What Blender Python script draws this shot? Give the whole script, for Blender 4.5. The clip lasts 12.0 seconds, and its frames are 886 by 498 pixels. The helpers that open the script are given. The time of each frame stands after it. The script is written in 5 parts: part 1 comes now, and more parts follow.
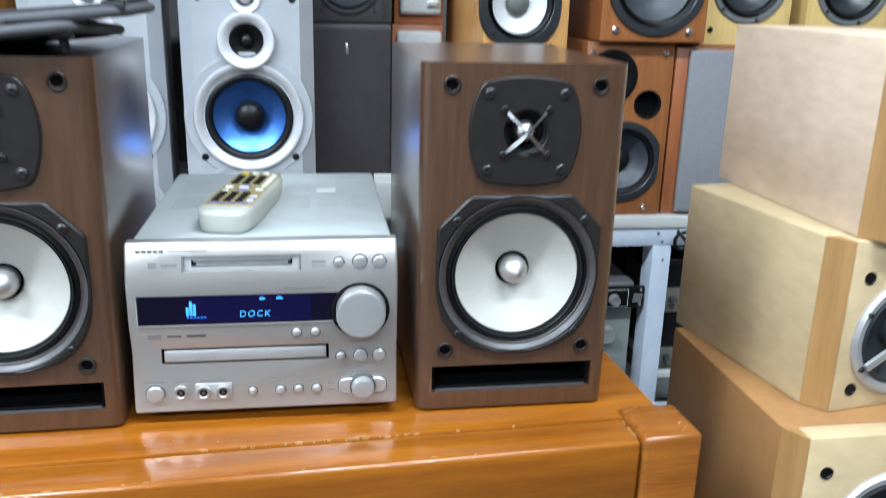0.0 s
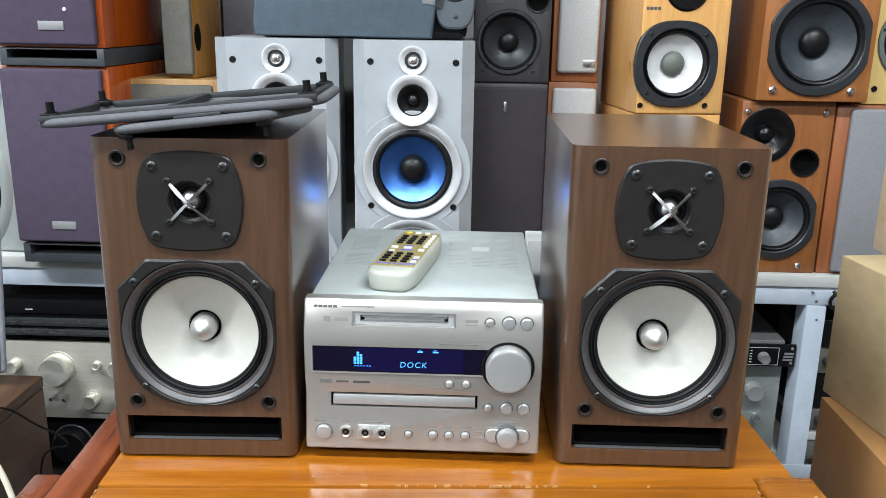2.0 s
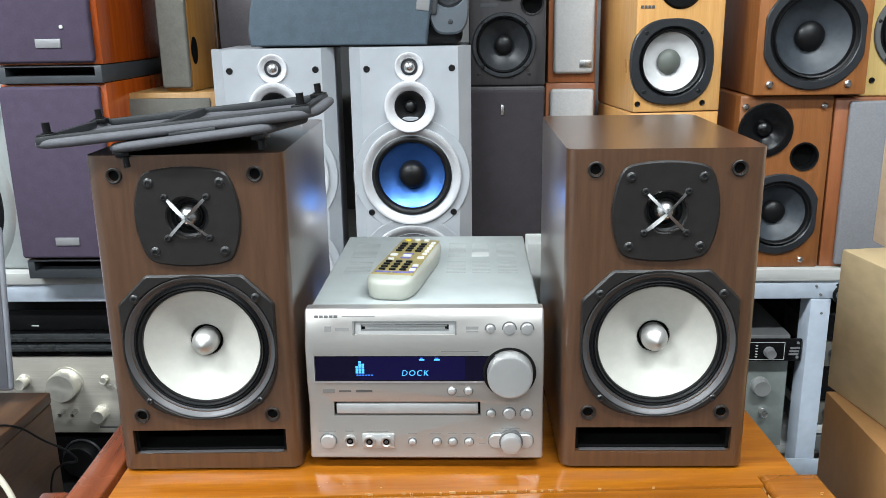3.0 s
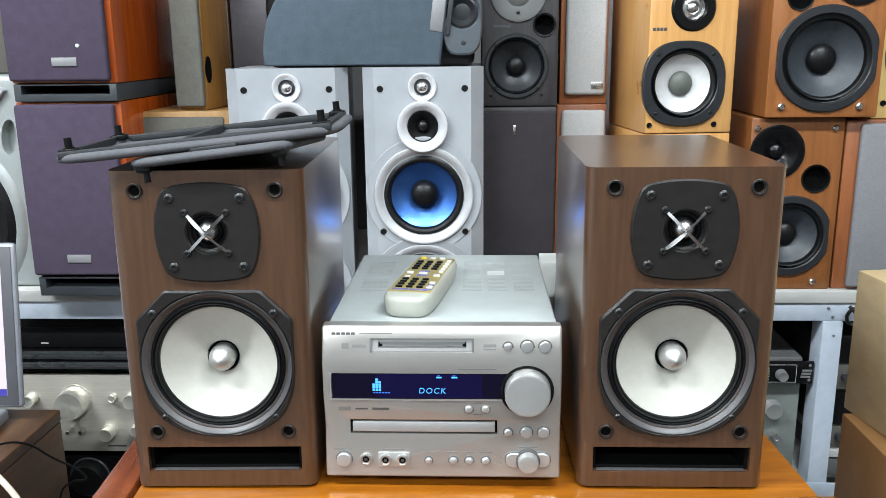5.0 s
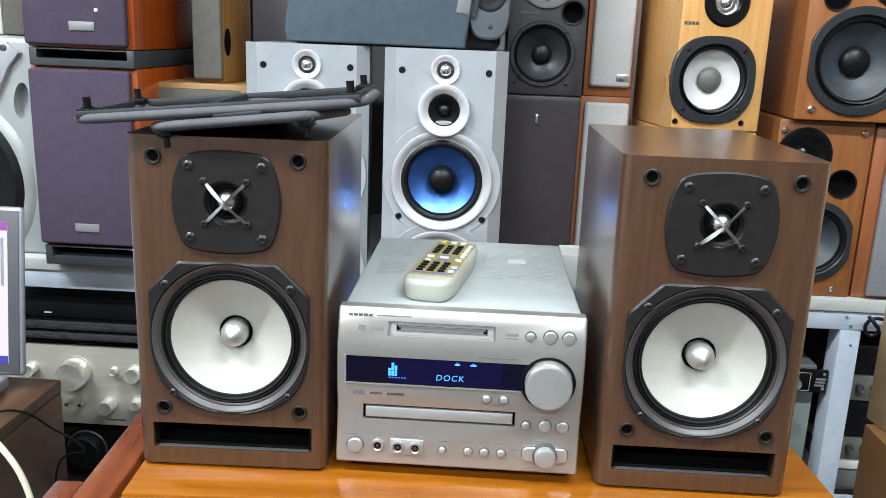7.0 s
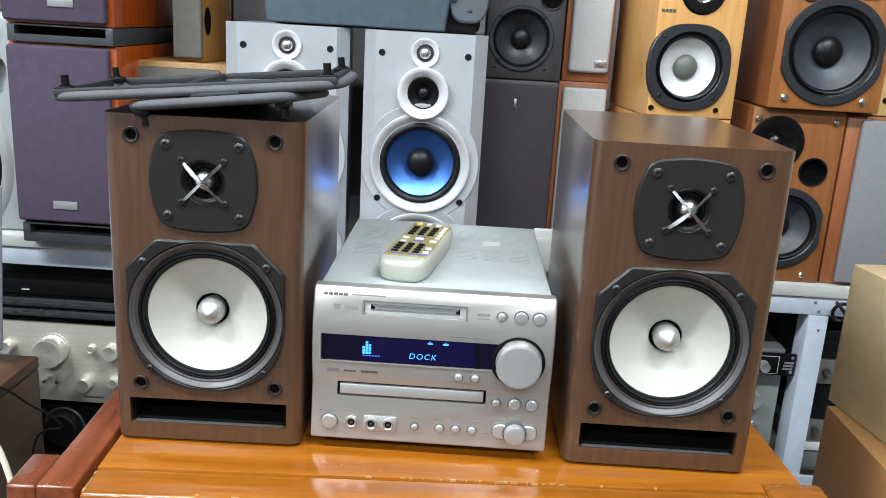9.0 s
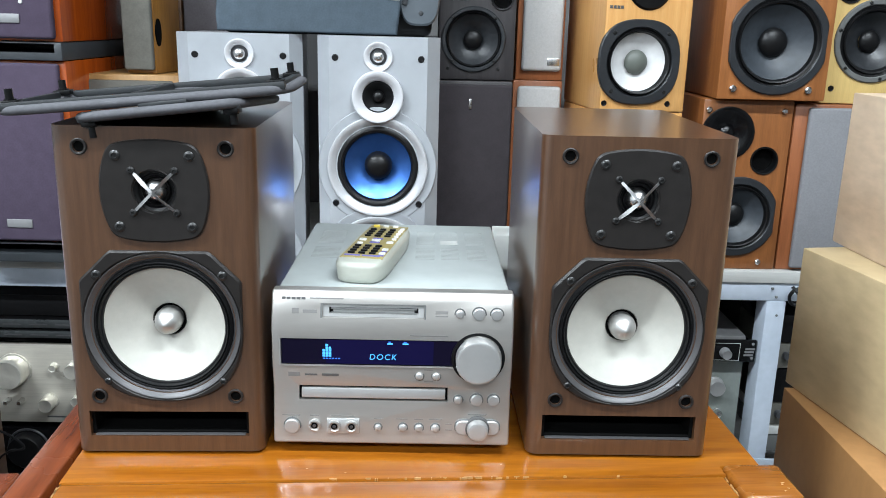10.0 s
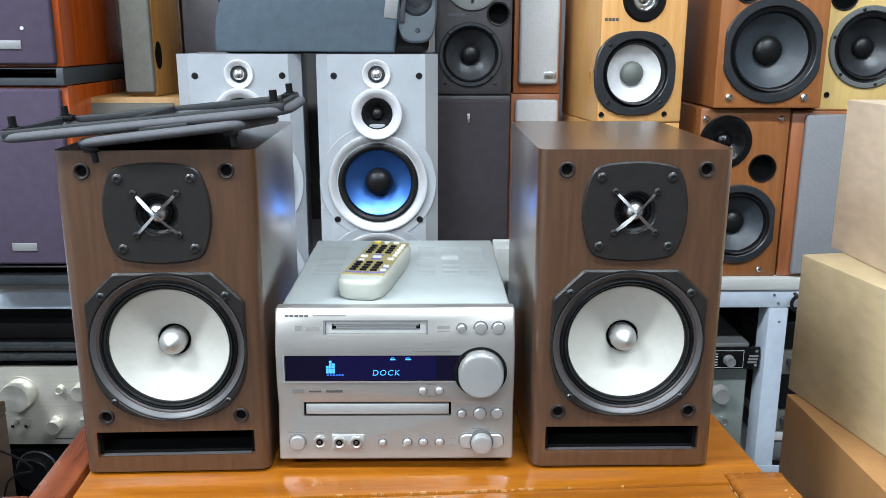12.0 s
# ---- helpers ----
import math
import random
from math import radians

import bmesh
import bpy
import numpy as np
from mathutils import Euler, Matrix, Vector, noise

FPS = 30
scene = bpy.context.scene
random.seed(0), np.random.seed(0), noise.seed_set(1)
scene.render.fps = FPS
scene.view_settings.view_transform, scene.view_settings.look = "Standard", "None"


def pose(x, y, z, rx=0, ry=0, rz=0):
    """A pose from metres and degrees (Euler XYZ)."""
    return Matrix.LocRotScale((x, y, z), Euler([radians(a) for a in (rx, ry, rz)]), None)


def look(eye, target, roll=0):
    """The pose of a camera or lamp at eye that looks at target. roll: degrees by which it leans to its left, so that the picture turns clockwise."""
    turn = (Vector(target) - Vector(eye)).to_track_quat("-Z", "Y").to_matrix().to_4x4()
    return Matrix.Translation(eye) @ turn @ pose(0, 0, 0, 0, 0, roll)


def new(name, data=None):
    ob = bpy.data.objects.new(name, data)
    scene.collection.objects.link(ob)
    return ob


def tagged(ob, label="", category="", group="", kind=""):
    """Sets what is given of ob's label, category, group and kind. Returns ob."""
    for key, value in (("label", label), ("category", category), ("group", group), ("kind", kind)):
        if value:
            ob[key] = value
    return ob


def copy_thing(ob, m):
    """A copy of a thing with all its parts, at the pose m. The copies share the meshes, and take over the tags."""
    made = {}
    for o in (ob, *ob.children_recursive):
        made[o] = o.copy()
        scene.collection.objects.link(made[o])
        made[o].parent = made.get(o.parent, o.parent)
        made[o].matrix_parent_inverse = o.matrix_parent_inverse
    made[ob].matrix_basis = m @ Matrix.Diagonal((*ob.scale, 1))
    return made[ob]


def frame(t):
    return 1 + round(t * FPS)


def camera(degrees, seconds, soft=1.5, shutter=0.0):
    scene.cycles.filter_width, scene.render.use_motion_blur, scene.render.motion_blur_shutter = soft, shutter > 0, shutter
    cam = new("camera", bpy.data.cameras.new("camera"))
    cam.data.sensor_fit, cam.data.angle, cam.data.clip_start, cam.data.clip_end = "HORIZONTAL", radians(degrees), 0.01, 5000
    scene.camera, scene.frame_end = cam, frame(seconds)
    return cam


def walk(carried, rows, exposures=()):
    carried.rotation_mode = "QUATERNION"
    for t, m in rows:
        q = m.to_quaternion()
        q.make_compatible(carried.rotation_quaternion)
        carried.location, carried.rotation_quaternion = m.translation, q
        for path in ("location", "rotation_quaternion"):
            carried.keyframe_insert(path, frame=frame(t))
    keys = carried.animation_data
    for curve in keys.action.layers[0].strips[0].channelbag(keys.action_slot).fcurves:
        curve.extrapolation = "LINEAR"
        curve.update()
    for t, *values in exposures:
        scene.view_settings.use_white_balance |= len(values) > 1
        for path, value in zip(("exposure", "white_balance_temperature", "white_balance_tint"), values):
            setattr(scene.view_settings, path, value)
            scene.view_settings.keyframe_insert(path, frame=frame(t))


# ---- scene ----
cam = camera(55.5, 12.0, soft=0.85, shutter=0.35)
PATH = [
    (0, (0.0418, -0.6418, 1.0934), (0.3337, 1.2285, 0.5125), 1.54),
    (0.1, (0.0473, -0.6687, 1.1034), (0.3162, 1.2190, 0.5693), 1.56),
    (0.3, (0.0474, -0.7074, 1.1274), (0.2605, 1.1962, 0.6258), 1.29),
    (0.5, (0.0385, -0.7291, 1.1434), (0.1975, 1.1793, 0.6403), 1.32),
    (1, (0.0219, -0.7172, 1.1782), (0.0593, 1.2017, 0.6918), 0.79),
    (1.5, (0.0262, -0.6926, 1.1362), (-0.0143, 1.2212, 0.6299), 1.30),
    (2, (0.0373, -0.6932, 1.1409), (-0.0206, 1.2153, 0.6169), 0.92),
    (2.5, (0.0480, -0.6925, 1.1446), (-0.0180, 1.2160, 0.6216), -0.05),
    (3, (0.0446, -0.6935, 1.1464), (-0.0283, 1.2154, 0.6258), -0.94),
    (5, (0.0314, -0.6950, 1.1423), (-0.0486, 1.2269, 0.6726), -0.61),
    (5.5, (0.0284, -0.6858, 1.1369), (-0.0522, 1.2370, 0.6712), -0.34),
    (6, (0.0058, -0.6701, 1.1283), (-0.0806, 1.2517, 0.6597), 0.94),
    (6.5, (0.0140, -0.6824, 1.1302), (-0.0726, 1.2375, 0.6539), 1.58),
    (7, (0.0110, -0.6732, 1.1279), (-0.0732, 1.2442, 0.6414), 2.26),
    (7.2, (0.0057, -0.6755, 1.1267), (-0.0813, 1.2411, 0.6374), 2.63),
    (8.8, (0.0231, -0.6802, 1.1322), (-0.0123, 1.2305, 0.6143), 3.35),
    (9, (0.0180, -0.6868, 1.1305), (-0.0208, 1.2223, 0.6070), 3.30),
    (9.5, (0.0249, -0.6883, 1.1253), (0.0208, 1.2193, 0.5949), 2.59),
    (10, (0.0295, -0.6929, 1.1276), (0.0641, 1.2200, 0.6174), 1.46),
    (10.5, (0.0274, -0.6989, 1.1270), (0.0686, 1.2178, 0.6321), 1.12),
    (11, (0.0277, -0.6991, 1.1287), (0.0642, 1.2192, 0.6399), 0.84),
    (11.5, (0.0348, -0.6974, 1.1320), (0.0678, 1.2229, 0.6507), 0.34),
    (12, (0.0328, -0.6997, 1.1316), (0.0578, 1.2208, 0.6505), 0.10),
]
# the camera's automatic white balance: a little cooler at the start and towards the end
BALANCE = [(0, 0, 5950, 10), (1.0, 0, 5850, 10), (1.5, 0, 6300, 10), (2.0, 0, 6500, 10), (9.0, 0, 6500, 10), (10.0, 0, 6320, 10), (11.0, 0, 6180, 10), (12.0, 0, 6180, 10)]
walk(cam, [(t, look(eye, target, roll)) for t, eye, target, roll in PATH], BALANCE)

# ---- light ----
world = bpy.data.worlds.new("world")
scene.world = world
world.use_nodes = True
world.node_tree.nodes["Background"].inputs["Color"].default_value = (0.75, 0.85, 1.0, 1)
world.node_tree.nodes["Background"].inputs["Strength"].default_value = 0.012
TUBE_POWER = 73.0
TUBES = [(-1.35, -0.65), (0.65, -0.70), (-1.35, -2.4), (0.65, -2.45)]
CEIL = 2.65
TOP = 0.7515  # table top


# ---- materials ----
def material(name, color, rough=0.5, metal=0.0, color2=None, grain=None, scale=20.0, mix=1.0, bump=0.0, bump_scale=200.0,
             speck=0.0, coat=0.0, emit=None, power=0.0, spec=0.5, rough_vary=0.08, coat_rough=0.12):
    """Procedural surface: two colours mixed by stretched noise (grain) plus fine speckle, bump and uneven gloss."""
    m = bpy.data.materials.new(name)
    m.use_nodes = True
    nt = m.node_tree
    b = nt.nodes["Principled BSDF"]
    b.inputs["Roughness"].default_value, b.inputs["Metallic"].default_value = rough, metal
    b.inputs["Coat Weight"].default_value = coat
    b.inputs["Specular IOR Level"].default_value = spec
    b.inputs["Coat Roughness"].default_value = coat_rough
    co = nt.nodes.new("ShaderNodeTexCoord")
    mp = nt.nodes.new("ShaderNodeMapping")
    mp.inputs["Scale"].default_value = grain or (1, 1, 1)
    nt.links.new(co.outputs["Object"], mp.inputs["Vector"])
    n1 = nt.nodes.new("ShaderNodeTexNoise")
    n1.inputs["Scale"].default_value, n1.inputs["Detail"].default_value = scale, 6.0
    nt.links.new(mp.outputs["Vector"], n1.inputs["Vector"])
    n2 = nt.nodes.new("ShaderNodeTexNoise")
    n2.inputs["Scale"].default_value, n2.inputs["Detail"].default_value = scale * 6, 3.0
    nt.links.new(mp.outputs["Vector"], n2.inputs["Vector"])
    ramp = nt.nodes.new("ShaderNodeMapRange")
    ramp.inputs["From Min"].default_value, ramp.inputs["From Max"].default_value = 0.33, 0.67
    ramp.inputs["To Max"].default_value = mix
    nt.links.new(n1.outputs["Fac"], ramp.inputs["Value"])
    c2 = color2 or tuple(c * 0.86 for c in color)
    mx = nt.nodes.new("ShaderNodeMix")
    mx.data_type = "RGBA"
    mx.inputs[6].default_value, mx.inputs[7].default_value = (*color, 1), (*c2, 1)
    nt.links.new(ramp.outputs["Result"], mx.inputs[0])
    sp = nt.nodes.new("ShaderNodeMapRange")
    sp.inputs["From Min"].default_value, sp.inputs["From Max"].default_value = 0.3, 0.7
    sp.inputs["To Min"].default_value, sp.inputs["To Max"].default_value = 1 - speck, 1 + speck
    nt.links.new(n2.outputs["Fac"], sp.inputs["Value"])
    hs = nt.nodes.new("ShaderNodeHueSaturation")
    nt.links.new(mx.outputs[2], hs.inputs["Color"])
    nt.links.new(sp.outputs["Result"], hs.inputs["Value"])
    nt.links.new(hs.outputs["Color"], b.inputs["Base Color"])
    rv = nt.nodes.new("ShaderNodeMapRange")
    rv.inputs["To Min"].default_value, rv.inputs["To Max"].default_value = max(rough - rough_vary, 0.02), rough + rough_vary
    n3 = nt.nodes.new("ShaderNodeTexNoise")
    n3.inputs["Scale"].default_value, n3.inputs["Detail"].default_value = 14.0, 5.0
    nt.links.new(co.outputs["Object"], n3.inputs["Vector"])
    nt.links.new(n3.outputs["Fac"], rv.inputs["Value"])
    nt.links.new(rv.outputs["Result"], b.inputs["Roughness"])
    if bump:
        nb = nt.nodes.new("ShaderNodeTexNoise")
        nb.inputs["Scale"].default_value, nb.inputs["Detail"].default_value = bump_scale, 3.0
        nt.links.new(mp.outputs["Vector"], nb.inputs["Vector"])
        bp = nt.nodes.new("ShaderNodeBump")
        bp.inputs["Strength"].default_value, bp.inputs["Distance"].default_value = bump, 0.0006
        nt.links.new(nb.outputs["Fac"], bp.inputs["Height"])
        nt.links.new(bp.outputs["Normal"], b.inputs["Normal"])
    if emit:
        b.inputs["Emission Color"].default_value = (*emit, 1)
        b.inputs["Emission Strength"].default_value = power
    return m


VGRAIN, XGRAIN, YGRAIN = (9, 9, 0.5), (0.5, 9, 9), (9, 0.5, 9)
post_wood = material("dark_orange_wood", (0.25, 0.085, 0.010), 0.26, color2=(0.17, 0.052, 0.006), grain=(0.6, 8, 8), scale=9, speck=0.14, coat=0.4)
walnut = material("walnut_vinyl", (0.074, 0.0348, 0.0168), 0.20, color2=(0.053, 0.024, 0.0112), grain=VGRAIN, scale=26, speck=0.10, bump=0.10, bump_scale=60, coat=0.9, rough_vary=0.06, coat_rough=0.29, spec=0.55)
black_plastic = material("black_plastic", (0.0045, 0.0045, 0.0048), 0.34, speck=0.2, bump=0.08, bump_scale=900, spec=0.2)
grey_plate = material("dark_grey_plate", (0.0140, 0.0122, 0.0114), 0.42, speck=0.12, bump=0.12, bump_scale=1500, spec=0.28)
rubber = material("black_rubber", (0.0055, 0.0055, 0.006), 0.38, speck=0.2, spec=0.28)
# Matt near-black for openings: the shade inside them is in the colour.
void_black = material("dark_interior", (0.003, 0.003, 0.003), 0.9, spec=0.05)
cream_cone = material("cream_woven_cone", (0.40, 0.392, 0.352), 0.55, color2=(0.38, 0.372, 0.335), scale=30, speck=0.03, bump=0.15, bump_scale=1200)
silver = material("silver_metal", (0.74, 0.73, 0.72), 0.26, metal=1.0, speck=0.04)
chrome = material("chrome", (0.82, 0.82, 0.83), 0.10, metal=1.0, rough_vary=0.03)
screw_black = material("black_screw", (0.012, 0.012, 0.012), 0.34)
amp_face = material("champagne_aluminium_panel", (0.468, 0.450, 0.426), 0.30, metal=0.75, color2=(0.458, 0.440, 0.416), grain=XGRAIN, scale=30, speck=0.012, rough_vary=0.04)
amp_top = material("grey_painted_steel", (0.42, 0.455, 0.448), 0.42, metal=0.15, scale=8, speck=0.05, bump=0.05, bump_scale=1500)
vent_dark = material("vent_slot_dark", (0.11, 0.113, 0.11), 0.6)
amp_trim = material("bright_silver_plastic", (0.45, 0.45, 0.445), 0.36, metal=0.6, speck=0.02)
display_glass = material("display_glass", (0.004, 0.003, 0.012), 0.22, spec=0.15)
display_lit = material("display_glass_lit", (0.004, 0.003, 0.012), 0.22, emit=(0.03, 0.03, 0.60), power=0.05, spec=0.15)
vfd = material("cyan_display_glow", (0.02, 0.1, 0.15), 0.5, emit=(0.07, 0.42, 1.0), power=1.5)
vfd_dim = material("blue_display_glow", (0.02, 0.05, 0.15), 0.5, emit=(0.02, 0.20, 1.0), power=1.0)
print_grey = material("grey_print", (0.07, 0.07, 0.07), 0.6)
print_faint = material("faint_print", (0.16, 0.155, 0.15), 0.6)
beige_plastic = material("beige_plastic", (0.40, 0.41, 0.36), 0.38, speck=0.03)
olive_panel = material("olive_gold_panel", (0.42, 0.34, 0.13), 0.42, metal=0.3, speck=0.06)
key_blue = material("violet_key", (0.16, 0.15, 0.42), 0.5)
key_yellow = material("yellow_key", (0.75, 0.58, 0.08), 0.5)
key_white = material("white_key", (0.72, 0.72, 0.70), 0.5)
table_wood = material("varnished_orange_wood", (0.265, 0.087, 0.0055), 0.24, color2=(0.185, 0.054, 0.0036), grain=(0.6, 8, 8), scale=9, speck=0.10, coat=0.3, bump=0.06, bump_scale=30, spec=0.4)
table_side_wood = material("red_brown_stained_wood", (0.17, 0.042, 0.013), 0.26, color2=(0.1, 0.024, 0.008), grain=(8, 0.6, 8), scale=9, speck=0.12, coat=0.4)
worn_wood = material("bare_chipped_wood", (0.40, 0.215, 0.075), 0.6, speck=0.2)
silver_paint = material("silver_painted_baffle", (0.375, 0.395, 0.42), 0.32, metal=0.12, scale=10, speck=0.02, bump=0.04, bump_scale=1500)
silver_side = material("silver_grey_vinyl", (0.4, 0.4, 0.43), 0.35, metal=0.12, speck=0.04)
ring_silver = material("satin_silver_ring", (0.58, 0.59, 0.61), 0.36, metal=0.35, speck=0.02)
blue_cone = material("metallic_blue_cone", (0.05, 0.15, 0.46), 0.33, metal=0.75, speck=0.05)


def turned(mat, amount):
    """Brushing in circles round the part's own y axis."""
    nt = mat.node_tree
    tan = nt.nodes.new("ShaderNodeTangent")
    tan.direction_type, tan.axis = "RADIAL", "Y"
    nt.links.new(tan.outputs["Tangent"], nt.nodes["Principled BSDF"].inputs["Tangent"])
    nt.nodes["Principled BSDF"].inputs["Anisotropic"].default_value = amount


turned(blue_cone, 0.75)
black_cone = material("black_paper_cone", (0.020, 0.022, 0.025), 0.36, speck=0.2, scale=40)
slate_plastic = material("slate_black_plastic", (0.017, 0.019, 0.022), 0.38, speck=0.15, bump=0.05, bump_scale=900)
grey_cone = material("dark_grey_cone", (0.036, 0.043, 0.052), 0.48, speck=0.15)
white_cone = material("white_paper_cone", (0.6, 0.6, 0.6), 0.5, speck=0.04)
grey_cap = material("grey_green_dust_cap", (0.105, 0.115, 0.10), 0.5)
dark_wood = material("black_ash_vinyl", (0.027, 0.0235, 0.025), 0.55, color2=(0.015, 0.013, 0.0145), grain=VGRAIN, scale=20, speck=0.2)
dark_cloth = material("charcoal_grille_cloth", (0.031, 0.0265, 0.0295), 0.9, speck=0.07, scale=60, bump=0.15, bump_scale=1500, spec=0.2)
grey_cloth = material("grey_grille_cloth", (0.19, 0.19, 0.2), 0.9, color2=(0.182, 0.182, 0.192), speck=0.07, scale=60, bump=0.15, bump_scale=1500, spec=0.2)
pale_cloth = material("pale_grey_grille_cloth", (0.42, 0.42, 0.42), 0.9, color2=(0.405, 0.405, 0.405), speck=0.07, scale=60, bump=0.15, bump_scale=1500, spec=0.2)
purple_cloth = material("purple_grey_grille_cloth", (0.062, 0.047, 0.073), 0.9, speck=0.07, scale=60, bump=0.15, bump_scale=1300, spec=0.2)
blue_cloth = material("slate_blue_grille_cloth", (0.068, 0.09, 0.112), 0.85, speck=0.07, scale=60, bump=0.15, bump_scale=1500, spec=0.2)
brown_wood = material("brown_orange_wood_vinyl", (0.235, 0.085, 0.023), 0.40, color2=(0.185, 0.064, 0.017), grain=VGRAIN, scale=14, speck=0.10)
red_wood = material("red_orange_lacquer_wood", (0.37, 0.068, 0.006), 0.24, color2=(0.26, 0.04, 0.004), grain=VGRAIN, scale=8, speck=0.08, coat=0.4)
orange_wood = material("orange_wood_vinyl", (0.29, 0.108, 0.031), 0.40, color2=(0.23, 0.082, 0.023), grain=VGRAIN, scale=14, speck=0.10)
cherry_wood = material("cherry_wood_vinyl", (0.26, 0.088, 0.032), 0.38, color2=(0.21, 0.068, 0.024), grain=VGRAIN, scale=14, speck=0.10)
honey_wood = material("honey_wood_vinyl", (0.58, 0.32, 0.115), 0.30, color2=(0.52, 0.26, 0.08), grain=VGRAIN, scale=14, speck=0.06)
yellow_wood = material("pale_yellow_wood_vinyl", (0.58, 0.41, 0.155), 0.45, color2=(0.52, 0.36, 0.13), grain=VGRAIN, scale=14, speck=0.05)
birch = material("pale_birch_veneer", (0.61, 0.475, 0.345), 0.50, color2=(0.50, 0.37, 0.255), grain=(1.2, 1.2, 3.2), scale=5, speck=0.09, bump=0.05, bump_scale=80)
birch_gold = material("yellowed_birch_veneer", (0.48, 0.37, 0.215), 0.46, color2=(0.42, 0.315, 0.175), grain=(1.2, 1.2, 2.6), scale=5, speck=0.08)
tan_veneer = material("tan_veneer", (0.285, 0.145, 0.052), 0.5, color2=(0.24, 0.12, 0.042), grain=(2, 2, 1.2), scale=8, speck=0.06)
shelf_paint = material("pale_grey_blue_paint", (0.46, 0.51, 0.58), 0.45, color2=(0.40, 0.45, 0.52), scale=9, speck=0.06)
shelf_board = material("off_white_board", (0.5, 0.5, 0.48), 0.5, color2=(0.43, 0.43, 0.41), grain=(0.6, 6, 6), scale=9, speck=0.06)
silver_green = material("grey_green_silver_plastic", (0.36, 0.39, 0.385), 0.34, metal=0.25, speck=0.03)
sage_paint = material("grey_green_metal_paint", (0.24, 0.265, 0.245), 0.42, metal=0.2, speck=0.05)
deck_strip = material("satin_black_key_strip", (0.034, 0.037, 0.038), 0.28, speck=0.2)
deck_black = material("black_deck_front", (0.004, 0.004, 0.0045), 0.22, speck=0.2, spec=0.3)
brushed = material("brushed_champagne_metal", (0.54, 0.51, 0.445), 0.30, metal=0.4, grain=(0.3, 12, 12), scale=30, speck=0.06)
wall_paint = material("pale_wall_paint", (0.15, 0.15, 0.15), 0.8, scale=3, speck=0.03, bump=0.1, bump_scale=150)
floor_tile = material("grey_floor_tile", (0.06, 0.06, 0.06), 0.4, scale=3, speck=0.08)
# Paler than wall_paint: the unseen west wall bounces light onto left-facing sides.
bounce_wall = material("bounce_wall_paint", (0.40, 0.41, 0.42), 0.8, scale=3, speck=0.03, bump=0.1, bump_scale=150)
ceil_paint = material("white_ceiling_paint", (0.32, 0.32, 0.32), 0.85, scale=3, speck=0.02)
paper_white = material("white_card", (0.55, 0.56, 0.54), 0.6, scale=12, speck=0.03)
screen_glow = material("lit_laptop_screen", (0.05, 0.05, 0.06), 0.25, emit=(0.84, 0.76, 0.95), power=1.05)
screen_blue = material("lit_blue_taskbar", (0.02, 0.02, 0.1), 0.25, emit=(0.05, 0.04, 0.42), power=0.8)
screen_red = material("lit_violet_tab_bar", (0.1, 0.02, 0.1), 0.25, emit=(0.35, 0.10, 0.42), power=0.8)
laptop_grey = material("grey_laptop_plastic", (0.26, 0.27, 0.30), 0.4, metal=0.2, speck=0.05)
bezel_grey = material("dark_laptop_bezel", (0.07, 0.07, 0.08), 0.45)
tube_glow = material("lit_fluorescent_tube", (0.9, 0.9, 0.9), 0.4, emit=(0.93, 0.97, 1.0), power=14.0)
white_enamel = material("white_enamel", (0.78, 0.78, 0.77), 0.4)
golden_wood = material("golden_wood_vinyl", (0.27, 0.125, 0.021), 0.40, color2=(0.21, 0.09, 0.015), grain=VGRAIN, scale=12, speck=0.10)
plug_satin = material("satin_metal_plug", (0.48, 0.475, 0.46), 0.4, metal=0.8, speck=0.03)
guard_metal = material("brushed_guard_metal", (0.3, 0.3, 0.3), 0.55, metal=0.9, speck=0.05)
knob_metal = material("turned_champagne_knob", (0.86, 0.83, 0.74), 0.30, metal=0.75, speck=0.05)
turned(knob_metal, 0.8)
badge_silver = material("satin_badge", (0.24, 0.24, 0.245), 0.45, metal=0.3)
trim_dark = material("gunmetal_trim", (0.09, 0.093, 0.1), 0.35, metal=0.6)
bevel_grey = material("graphite_bevel", (0.095, 0.093, 0.096), 0.42, metal=0.5, speck=0.05)
mauve_cloth = material("mauve_grey_grille_cloth", (0.13, 0.118, 0.128), 0.9, speck=0.07, scale=60, bump=0.15, bump_scale=1500, spec=0.2)
olive_cloth = material("olive_grey_grille_cloth", (0.12, 0.115, 0.10), 0.9, speck=0.07, scale=60, bump=0.15, bump_scale=1500, spec=0.2)
aged_walnut = material("aged_dark_walnut", (0.105, 0.052, 0.023), 0.38, color2=(0.062, 0.029, 0.013), grain=(3, 0.5, 3), scale=12, speck=0.2)
grille_cloth = material("dark_grey_cloth_panel", (0.09, 0.09, 0.098), 0.8, speck=0.07, scale=60, bump=0.15, bump_scale=1500, spec=0.2)
pearl_ring = material("pearl_white_plastic", (0.58, 0.58, 0.60), 0.26, metal=0.1, speck=0.02)
lid_vent = material("pressed_vent_grey", (0.31, 0.325, 0.32), 0.5)
end_silver = material("blue_silver_plastic", (0.13, 0.15, 0.17), 0.32, metal=0.5, speck=0.03)
strip_wood = material("golden_strip_wood", (0.34, 0.19, 0.066), 0.42, color2=(0.28, 0.15, 0.05), grain=VGRAIN, scale=12, speck=0.08)
rib_plastic = material("blue_black_plastic", (0.014, 0.016, 0.018), 0.5, speck=0.1)
plinth_grey = material("slate_grey_plinth", (0.040, 0.045, 0.050), 0.42, scale=8, speck=0.1)
